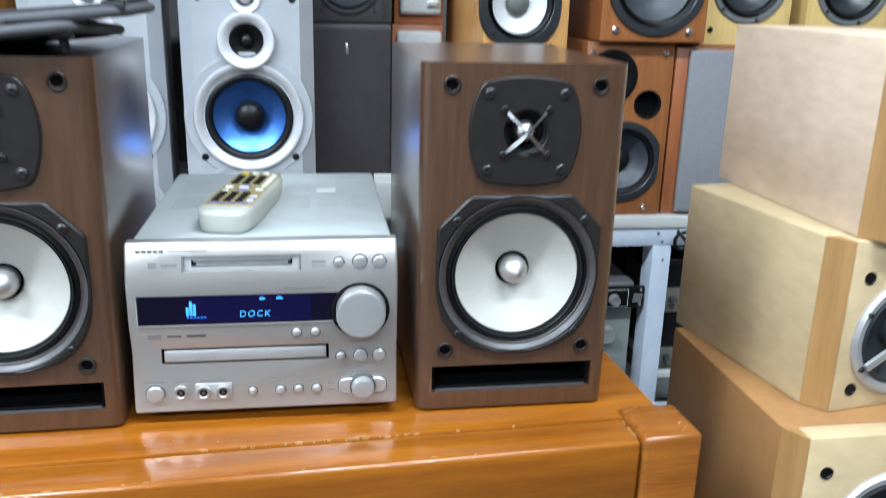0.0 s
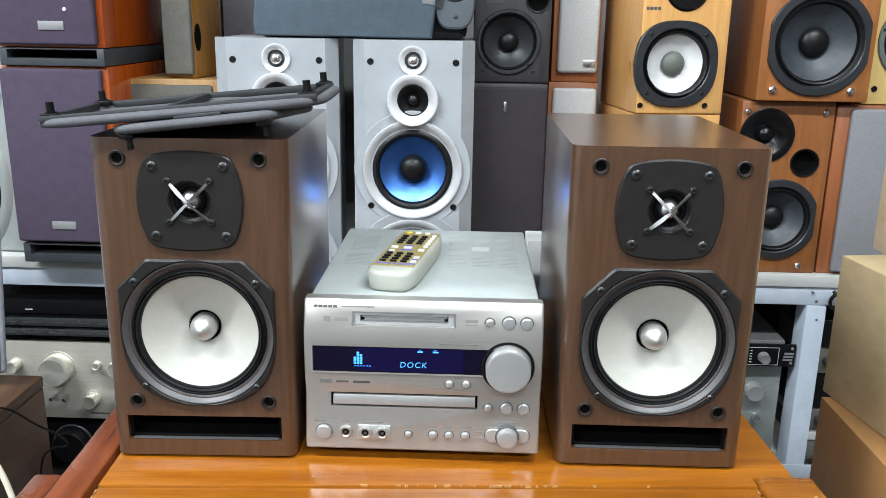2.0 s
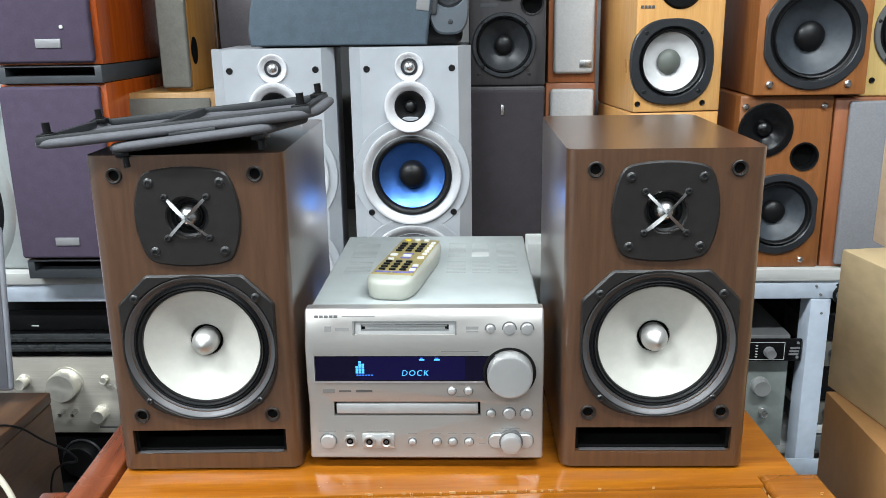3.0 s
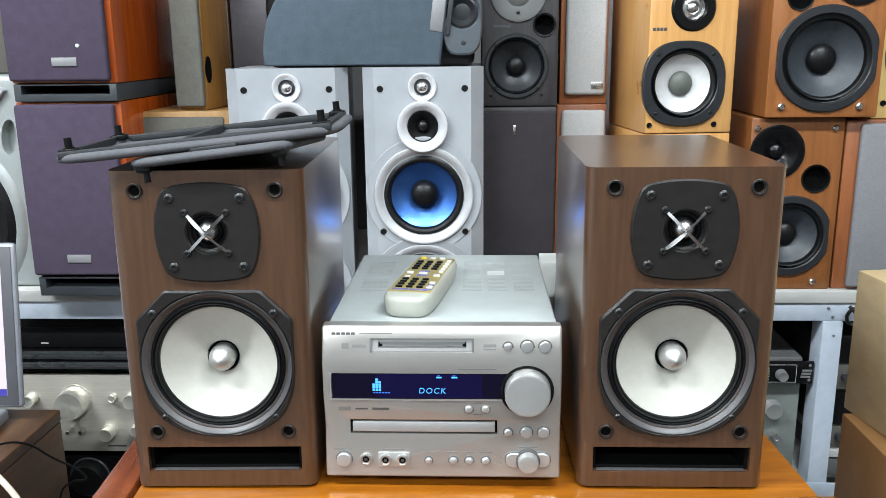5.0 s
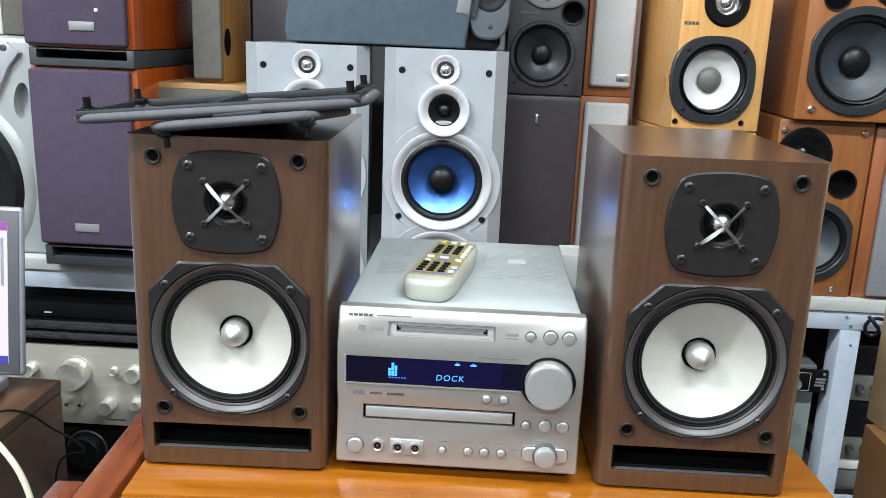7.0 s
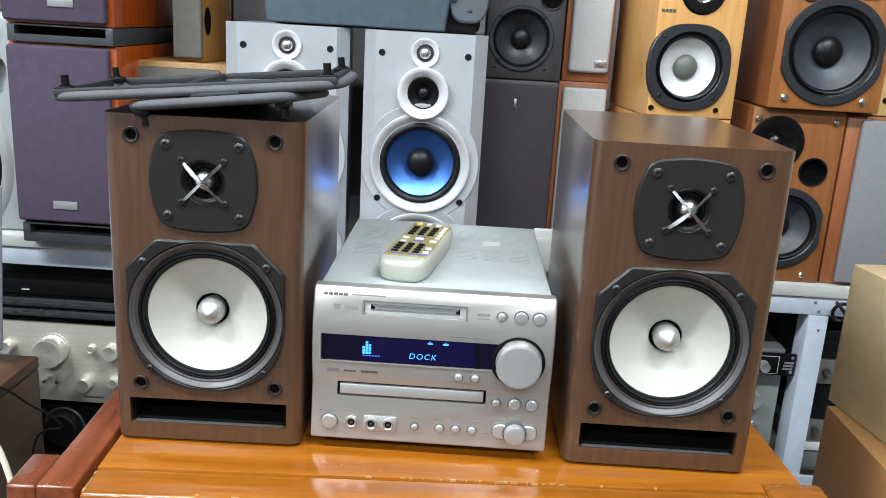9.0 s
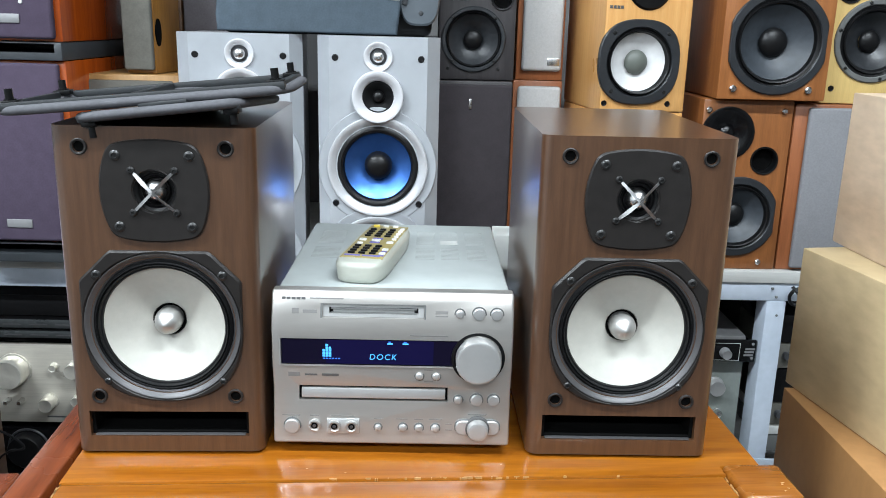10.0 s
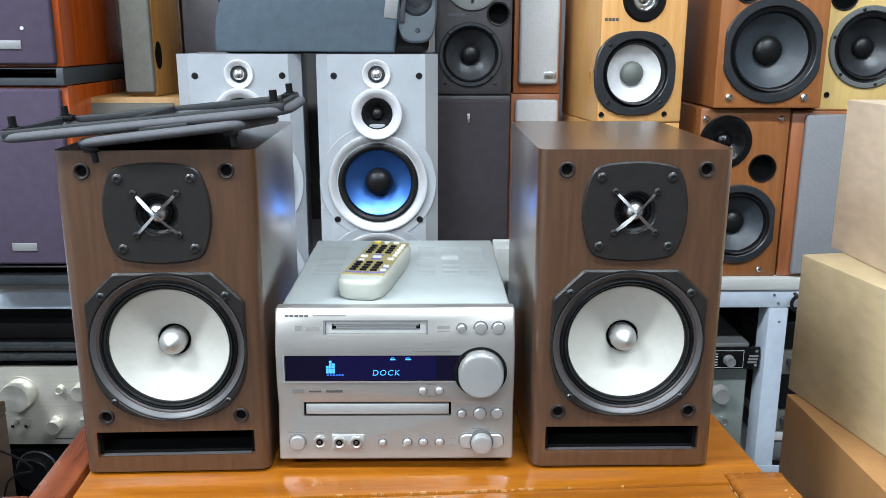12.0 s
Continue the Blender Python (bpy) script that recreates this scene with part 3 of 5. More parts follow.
copy_thing(SPK_R, pose(-0.1951, -0.012, TOP, 0, 0, 1.75))

# ---- receiver ----
AMP_Z, AMP_H, AMP_W = 0.0075, 0.1476, 0.1053
amp = thing("mini_receiver", "silver compact disc receiver with lit blue display", "receiver", pose(0, 0, TOP + 0.003))


def fy(z):
    """How far the front panel stands at a height: four flat bands meet at soft creases."""
    if z > 0.1165:
        return -0.0045 + 0.0075 * (z - 0.1165) / (AMP_H - 0.1165)
    if z > 0.0820:
        return -0.0045
    if z > 0.058:
        return -0.0045 + 0.0036 * (0.0820 - z) / 0.0240
    return -0.0009 - 0.0060 * (0.058 - z) / 0.052


def on_face(x0, x1, z0, z1, proud, back=0.004, bevel=0.0):
    bm = bm_box(x0, x1, 0, 1, z0, z1)
    for v in bm.verts:
        v.co.y = fy(v.co.z) + (back if v.co.y > 0.5 else -proud)
    if bevel:
        bmesh.ops.bevel(bm, geom=bm.edges[:], offset=bevel, segments=2, profile=0.5, affect="EDGES")
    return bm


bm = bmesh.new()
prof = [(0.016, AMP_Z), (fy(0.009) + 0.0015, AMP_Z), (fy(0.009), 0.009), (fy(0.058), 0.058), (fy(0.0820), 0.0820), (fy(0.1165), 0.1165), (fy(AMP_H - 0.003), AMP_H - 0.003), (fy(AMP_H) + 0.0015, AMP_H), (0.016, AMP_H)]
sides = [[bm.verts.new((x, y, z)) for y, z in prof] for x in (-AMP_W, AMP_W)]
for i in range(len(prof)):
    j = (i + 1) % len(prof)
    bm.faces.new((sides[0][i], sides[0][j], sides[1][j], sides[1][i]))
bm.faces.new(sides[0])
bm.faces.new(sides[1])
bmesh.ops.recalc_face_normals(bm, faces=bm.faces)
bmesh.ops.bevel(bm, geom=[e for e in bm.edges if abs(e.verts[0].co.x - e.verts[1].co.x) < 1e-6 and min(e.verts[0].co.y, e.verts[1].co.y) < 0.005], offset=0.0022, segments=3, profile=0.5, affect="EDGES")
panel = part("front_panel", bm, amp_face, amp)
DX0, DX1, DZ0, DZ1 = -0.0975, 0.070, 0.0825, 0.1065
carve(panel, bm_box(-0.061, 0.0275, -0.02, 0.0110, 0.1255, 0.1365), bm_box(-0.0825, 0.0495, -0.02, 0.0100, 0.0478, 0.0612),
      bm_box(DX0, DX1, -0.03, fy(0.095) + 0.0020, DZ0, DZ1))
part("casing", bm_box(-0.1025, 0.1025, 0.0162, 0.268, 0.009, 0.1456, 0.0025, 3), amp_top, amp, "grey steel casing")
for fx in (-0.07, 0.07):
    for fyy in (0.03, 0.24):
        part("foot", moved(lathe([(0, -0.0061), (0.012, -0.0061), (0.012, 0.0059), (0, 0.0059)], seg=24), pose(fx, fyy, 0.0031, 90)), silver, amp)
part("display", on_face(DX0 + 0.0006, DX1 - 0.0006, DZ0 + 0.0006, DZ1 - 0.0006, -0.0006, 0.003), display_glass, amp, "dark display window")
part("display_field", on_face(-0.058, 0.036, DZ0 + 0.001, DZ1 - 0.001, -0.0004, 0.0008), display_lit, amp, "faintly lit blue field")
part("display_edge", joined(on_face(DX0 - 0.0005, DX1, DZ0 - 0.0014, DZ0, 0.0006), on_face(DX0 - 0.0014, DX0, DZ0 - 0.0014, DZ1, 0.0006)), amp_trim, amp)


def glyphs(text, size, x, z, mat, name, parent, shear=0.0, space=1.0):
    cu = bpy.data.curves.new(name, "FONT")
    cu.body, cu.size, cu.extrude, cu.shear, cu.space_character, cu.align_x = text, size, 0.00005, shear, space, "LEFT"
    tmp = new("tmp", cu)
    bpy.context.view_layer.update()
    me = bpy.data.meshes.new_from_object(tmp.evaluated_get(bpy.context.evaluated_depsgraph_get()))
    bpy.data.objects.remove(tmp)
    me.materials.clear()
    me.materials.append(mat)
    ob = new(name, me)
    ob.parent = parent
    ob.matrix_basis = pose(x, fy(z) - 0.0004, z, 90, 0, 0)
    return ob


glyphs("DOCK", 0.0074, -0.0205, 0.0880, vfd, "lettering", amp, 0.15, 1.22)["label"] = "glowing cyan word"
for k, n in enumerate((3, 5, 4)):  # level bars
    for j in range(n):
        part("display_segment", on_face(-0.0610 + 0.0027 * k, -0.0588 + 0.0027 * k, 0.0900 + 0.0024 * j, 0.0919 + 0.0024 * j, 0.0001, 0.0005), vfd, amp)
for k in range(6):
    part("display_segment", on_face(-0.0605 + 0.0026 * k, -0.0587 + 0.0026 * k, 0.0878, 0.0887, 0.0001, 0.0005), vfd_dim, amp)
for x0, x1 in ((-0.0045, 0.0002), (0.0088, 0.0140)):
    part("display_segment", on_face(x0, x1, 0.1022, 0.1034, 0.0001, 0.0005), vfd, amp)
    part("display_segment", on_face(x0 + 0.001, x1 - 0.0015, 0.1040, 0.1047, 0.0001, 0.0005), vfd_dim, amp)
# volume knob
KX, KZ = 0.0752, 0.0908
ky = fy(KZ)
part("knob_ring", lathe([(0.0235, ky + 0.002), (0.0235, ky - 0.0008), (0.0215, ky - 0.0012), (0.0200, ky + 0.001), (0, ky + 0.001)], KX, KZ, 0, 64), black_plastic, amp)
part("volume_knob", lathe([(0.0198, ky + 0.002), (0.0198, ky - 0.0105), (0.0192, ky - 0.0122), (0.0182, ky - 0.0126), (0.0172, ky - 0.01265), (0, ky - 0.0127)], KX, KZ, 0, 72), amp_trim, amp, "satin silver volume knob")
# slots
part("disc_slot", on_face(-0.0600, 0.0265, 0.1262, 0.1358, -0.0060, 0.0105), void_black, amp)
part("slot_frame", joined(on_face(-0.0608, 0.0273, 0.1338, 0.1363, -0.0020, 0.006), on_face(-0.0608, 0.0273, 0.1257, 0.1284, -0.0020, 0.006),
                          on_face(-0.0608, -0.0555, 0.1284, 0.1338, -0.0020, 0.006), on_face(0.0220, 0.0273, 0.1284, 0.1338, -0.0020, 0.006)), amp_trim, amp)
part("slot_shadow", joined(on_face(-0.0540, 0.0205, 0.1322, 0.1334, -0.0018, 0.005), on_face(-0.0540, 0.0205, 0.1286, 0.1291, -0.0018, 0.005), on_face(-0.0628, -0.0612, 0.1252, 0.1368, 0.0002, 0.001), on_face(0.0276, 0.0288, 0.1252, 0.1368, 0.0002, 0.001), on_face(-0.0628, 0.0288, 0.1366, 0.1374, 0.0002, 0.001)), vent_dark, amp)
part("slot_door", on_face(-0.0520, 0.0185, 0.1290, 0.1318, -0.0045, 0.008), amp_trim, amp)
part("tray_gap", on_face(-0.0823, 0.0493, 0.0480, 0.0610, -0.0035, 0.0085), void_black, amp)
part("disc_tray", on_face(-0.0803, 0.0473, 0.0497, 0.0590, 0.0003, 0.006, 0.0006), amp_trim, amp, "silver disc tray door")


def button(x, z, r, proud=0.0026, name="button", mat=amp_trim):
    y = fy(z)
    part(name + "_seat", lathe([(r + 0.0011, y + 0.001), (r + 0.0011, y - 0.0003), (0, y - 0.0003)], x, z, 0, 28), vent_dark, amp)
    return part(name, lathe([(r, y + 0.001), (r, y - proud + 0.0007), (r - 0.0007, y - proud), (r * 0.5, y - proud - 0.0003), (0, y - proud - 0.0004)], x, z, 0, 32), mat, amp)


for x, z, r in ((0.0583, 0.1305, 0.0038), (0.0750, 0.1307, 0.0054), (0.0905, 0.1305, 0.0052), (0.0590, 0.0500, 0.0036), (0.0752, 0.0500, 0.0052), (0.0905, 0.0500, 0.0050),
                (0.0240, 0.0728, 0.0034), (0.0388, 0.0728, 0.0034), (-0.0122, 0.0235, 0.0030), (0.0100, 0.0235, 0.0036), (0.0243, 0.0235, 0.0036), (0.0390, 0.0235, 0.0036)):
    button(x, z, r)
button(-0.0885, 0.0240, 0.0068, 0.0035, "power_button")
y = fy(0.0245)
for sx in (-1, 1):
    part("side_button_seat", outline_plate(squarish(0.0088, 0.0080, 2.6), y - 0.0004, y + 0.002, 0.0767 + sx * 0.0118, 0.0245, 48, 0.0003), vent_dark, amp)
    part("side_button", outline_plate(squarish(0.0078, 0.0070, 2.6), y - 0.0022, y + 0.002, 0.0767 + sx * 0.0118, 0.0245, 48, 0.0008), amp_trim, amp)
y = fy(0.024)
part("knob_ring", lathe([(0.0108, y + 0.001), (0.0108, y - 0.0030), (0.0100, y - 0.0034), (0, y - 0.0034)], 0.0767, 0.0245, 0, 40), print_grey, amp)
part("selector_knob", lathe([(0.0094, y + 0.001), (0.0092, y - 0.0085), (0.0084, y - 0.0102), (0.0072, y - 0.0106), (0.0062, y - 0.0107), (0, y - 0.0107)], 0.0767, 0.0245, 0, 40), amp_trim, amp, "silver selector knob")
part("jack_plate", on_face(-0.0578, -0.0285, 0.0172, 0.0312, 0.0012, 0.004, 0.0011), amp_trim, amp)
for x, pr in ((-0.0688, 0.001), (-0.0510, 0.0022), (-0.0357, 0.0022)):
    part("jack", lathe([(0.0056, y + 0.001), (0.0056, y - pr - 0.0012), (0.0044, y - pr - 0.0016), (0.0036, y - pr - 0.0004), (0, y - pr - 0.0004)], x, 0.0245, 0, 28), plug_satin, amp)
    part("jack_hole", lathe([(0.0030, y - pr - 0.0007), (0.0018, y - pr - 0.0007), (0, y - pr - 0.0006)], x, 0.0245, 0, 20), void_black, amp)
    part("jack_pin", lathe([(0.0016, y), (0.0015, y - pr - 0.0014), (0, y - pr - 0.0015)], x, 0.0245, 0, 16), trim_dark, amp)
# printed marks, plain bars
for k in range(5):
    part("brand_mark", on_face(-0.0965 + k * 0.0043, -0.0930 + k * 0.0043, 0.1402, 0.1425, 0.0002, 0.0003), print_grey, amp)
for x0, x1, z0, z1, mt in ((-0.072, -0.043, 0.1410, 0.1421, print_faint), (-0.0875, -0.0815, 0.1285, 0.1330, print_faint), (-0.078, -0.066, 0.1290, 0.1318, print_faint),
                           (0.0370, 0.0480, 0.1300, 0.1325, print_faint), (0.0370, 0.0480, 0.1276, 0.1286, print_faint), (-0.0915, -0.081, 0.0705, 0.0745, print_faint),
                           (-0.077, -0.066, 0.0715, 0.0732, print_grey), (-0.062, -0.047, 0.0712, 0.0735, print_grey), (0.015, 0.048, 0.1105, 0.1112, print_faint),
                           (0.028, 0.036, 0.0785, 0.0791, print_faint), (0.028, 0.036, 0.0668, 0.0674, print_faint), (-0.0975, -0.0815, 0.0330, 0.0337, print_faint),
                           (-0.073, -0.065, 0.0330, 0.0337, print_faint), (-0.054, -0.034, 0.0330, 0.0337, print_faint), (-0.016, -0.008, 0.0310, 0.0316, print_faint),
                           (0.004, 0.014, 0.0310, 0.0316, print_faint), (0.020, 0.028, 0.0310, 0.0316, print_faint), (0.033, 0.045, 0.0310, 0.0316, print_faint),
                           (0.068, 0.085, 0.0360, 0.0367, print_faint), (0.048, 0.054, 0.0270, 0.0276, print_faint), (0.048, 0.054, 0.0215, 0.0221, print_faint)):
    part("printed_bar", on_face(x0, x1, z0, z1, 0.0002, 0.0003), mt, amp)
# vent slots of the lid
lid = 0.1456
for bx0, bx1 in ((-0.088, -0.061), (0.0165, 0.036), (0.0425, 0.061), (0.069, 0.089)):
    for k in range(24):
        y0 = 0.118 + k * 0.0049
        if 0.161 < y0 < 0.174 or (bx0 == 0.0425 and 0.174 < y0 < 0.196):
            continue
        part("vent_slot", bm_box(bx0, bx1, y0, y0 + 0.0020, lid - 0.001, lid + 0.0002), lid_vent, amp)
part("lid_label", bm_box(0.0425, 0.0605, 0.179, 0.1935, lid, lid + 0.0003), paper_white, amp)

# ---- remote control, lying on the receiver ----
remote = thing("remote_control", "beige remote control with olive key panel on the receiver lid", "remote control", pose(-0.0345, 0.0290, TOP + 0.003 + lid, 0, 0, -9.2))
bm = bmesh.new()
loops = []
for z, grow in ((0.0, -0.0045), (0.0016, -0.0022), (0.0040, -0.0012), (0.0150, 0.0), (0.0178, -0.0006), (0.0196, -0.0022), (0.0203, -0.0042)):
    f2 = squarish(0.0247 + grow, 0.0765 + grow, 5.0)
    loops.append([])
    for i in range(72):
        a = 2 * math.pi * i / 72
        px, py = f2(a) * math.cos(a), f2(a) * math.sin(a)
        loops[-1].append(bm.verts.new((px, py + 0.0765, z)))
for a, b in zip(loops, loops[1:]):
    for i in range(72):
        bm.faces.new((a[i], a[(i + 1) % 72], b[(i + 1) % 72], b[i]))
bm.faces.new(loops[0][::-1])
bm.faces.new(loops[-1])
part("shell", bm, beige_plastic, remote)
part("key_panel", bm_box(-0.0200, 0.0200, 0.0175, 0.1445, 0.0190, 0.0207, 0.0006), olive_panel, remote, "olive gold key panel")


def key(u, v, w, l, mat, tall=0.0016):
    part("key", bm_box(u - w / 2, u + w / 2, v - l / 2, v + l / 2, 0.0200, 0.0207 + tall, 0.0005), mat, remote)


for v0 in (0.0325, 0.0985):
    for u in (-0.0128, -0.0028, 0.0072):
        for r in range(4):
            key(u, v0 + r * 0.0088, 0.0062, 0.0036, black_plastic)
            if v0 < 0.05 and r == 3 and u < -0.01:
                key(u - 0.0002, v0 + 0.0345, 0.0056, 0.0036, key_white)
for u, w in ((-0.0100, 0.0150), (0.0078, 0.0170)):
    key(u, 0.0245, w, 0.0030, key_blue, 0.0008)
for v in (0.0330, 0.0470):
    key(0.0163, v, 0.0056, 0.0052, key_white)
    key(0.0163, v - 0.0062, 0.0056, 0.0024, key_blue, 0.0008)
key(-0.0135, 0.0815, 0.0068, 0.0052, key_white)
key(0.0, 0.0735, 0.0100, 0.0040, key_blue, 0.0008)
key(0.0, 0.0800, 0.0082, 0.0050, key_white)
key(0.0, 0.0880, 0.0100, 0.0036, key_blue, 0.0008)
key(0.0150, 0.0740, 0.0066, 0.0050, key_white)
for r in range(5):
    key(0.0163, 0.0880 + r * 0.0105, 0.0046, 0.0044, key_white)
key(-0.0128, 0.1400, 0.0060, 0.0046, key_yellow)
for u in (-0.0028, 0.0072):
    key(u, 0.1400, 0.0056, 0.0040, key_white)

# ---- grilles lying on the left speaker ----
GT = TOP + 0.291


def grille_frame(label, m, up=True, pegs=4, half=0.121):
    """Cloth-covered speaker grille lying flat: ribs and pegs on its inner side."""
    g = thing("speaker_grille", label, "speaker grille", m, "loose speaker grilles")
    s = 1 if up else -1
    f2 = squarish(half, 0.072, 7.0)
    e, q = half - 0.008, half - 0.016
    bm = bmesh.new()
    loops = []
    for z, grow in ((0.0, -0.0070), (0.0004, -0.0040), (0.0014, -0.0016), (0.0028, -0.0004), (0.0042, 0.0), (0.0056, -0.0004), (0.0070, -0.0016), (0.0079, -0.0040), (0.0080, -0.0115), (0.0040, -0.0140)):
        loops.append([bm.verts.new(((f2(a) + grow) * math.cos(a), (f2(a) + grow) * math.sin(a), s * z)) for a in (2 * math.pi * i / 96 for i in range(96))])
    for a, b in zip(loops, loops[1:]):
        for i in range(96):
            bm.faces.new((a[i], a[(i + 1) % 96], b[(i + 1) % 96], b[i]))
    bm.faces.new(loops[0][::-1])
    bm.faces.new(loops[-1])
    bmesh.ops.recalc_face_normals(bm, faces=bm.faces)
    part("cloth_panel", bm, grille_cloth, g, "dark grey cloth panel")
    rib = s * (0.0105 if up else 0.0086)
    for dims in ((-e, e, -0.065, -0.059), (-e, e, 0.059, 0.065), (-e, 0.007 - e, -0.0585, 0.0585), (e - 0.007, e, -0.0585, 0.0585), (-0.012, -0.004, -0.0585, 0.0585)):
        z0, z1 = sorted((s * 0.004, rib))
        part("rib", bm_box(*dims, z0, z1, 0.001), rib_plastic, g)
    for x, yy in ((-q, 0.057), (-q, -0.057), (q, -0.057), (q, 0.057))[:pegs]:
        za, zb = sorted((s * 0.0078, s * 0.0120))
        part("peg", joined(bm_box(x - 0.0075, x + 0.0075, yy - 0.006, yy + 0.006, za, zb, 0.0008), *[moved(lathe([(0, 0), (r, 0), (r, h), (0, h)], seg=16), pose(x, yy, s * z, 90 * s, 0, 0)) for r, h, z in ((0.0048, 0.005, 0.0080), (0.0032, 0.0080, 0.0130))]), black_plastic, g)
    return g


LOWER = grille_frame("dark grey cloth speaker grille lying face up on the walnut speaker", pose(-0.1865, 0.059, GT + 0.0132, -3.6, -6.6, 0) @ pose(0, 0, 0, 0, 0, 90), False, 2, 0.086)
part("edge_clip", bm_box(-0.0805, -0.0765, -0.0245, 0.0145, -0.0006, 0.0026, 0.0006), rib_plastic, LOWER, "dark clip along the edge")
grille_frame("dark grey speaker grille lying with pegs upward on another grille", pose(-0.2025, 0.050, GT + 0.0165, 0, -5.6, 0) @ pose(0, 0, 0, 0, 0, 3))

# white card box behind the receiver
card = part("card_box", bm_box(-0.05, 0.05, 0, 0.05, 0, 0.13, 0.001), paper_white, None, "", pose(0.16, 0.30, TOP))
tagged(card, "plain white card box standing behind the receiver", "box")


# ---- shelf unit behind ----
shelf = thing("metal_shelf", "pale grey-blue steel shelf unit with off-white boards", "shelf", pose(0, 0.64, 0))
SZ = 0.7445
part("board", bm_box(-1.3, 1.45, 0, 0.48, SZ - 0.020, SZ, 0.0015), shelf_board, shelf, "off-white top board")
part("rail", bm_box(-1.3, 1.45, 0.004, 0.034, SZ - 0.052, SZ - 0.0205, 0.002), shelf_paint, shelf)
part("rail", bm_box(-1.3, 1.45, 0.44, 0.47, SZ - 0.052, SZ - 0.0205, 0.002), shelf_paint, shelf)
part("board", bm_box(-1.3, 1.45, 0.01, 0.47, 0.288, 0.304, 0.0015), shelf_board, shelf, "off-white lower board")
part("rail", bm_box(-1.3, 1.45, 0.004, 0.034, 0.256, 0.2875, 0.002), shelf_paint, shelf)
# Unseen black panels, added to hold light off the space under the shelf.
part("back_panel", bm_box(-1.3, 1.45, 0.472, 0.478, 0.02, SZ - 0.021), deck_black, shelf, "black back panel added to keep the space under the shelf dark")
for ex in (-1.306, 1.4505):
    part("end_panel", bm_box(ex, ex + 0.005, 0.036, 0.434, 0.02, SZ - 0.053), deck_black, shelf, "black end panel added to keep light out under the shelf")
for px in (-1.3, 0.599, 1.40):
    for py in (0.002, 0.426):
        part("post", bm_box(px, px + 0.033, py, py + 0.044, 0, SZ - 0.0525, 0.002), shelf_paint, shelf)
part("board", bm_box(0.30, 1.45, 0.048, 0.47, 0.386, 0.402, 0.0015), shelf_board, shelf, "off-white middle board")
part("rail", bm_box(0.30, 1.45, -0.002, 0.0015, 0.372, 0.402, 0.0006), shelf_paint, shelf)
for bx, bz in ((0.606, 0.715), (0.618, 0.668), (0.614, 0.70)):
    part("rivet", disc(bx, bz, 0.0022, 0.0005, 0.004, 12), vent_dark, shelf)


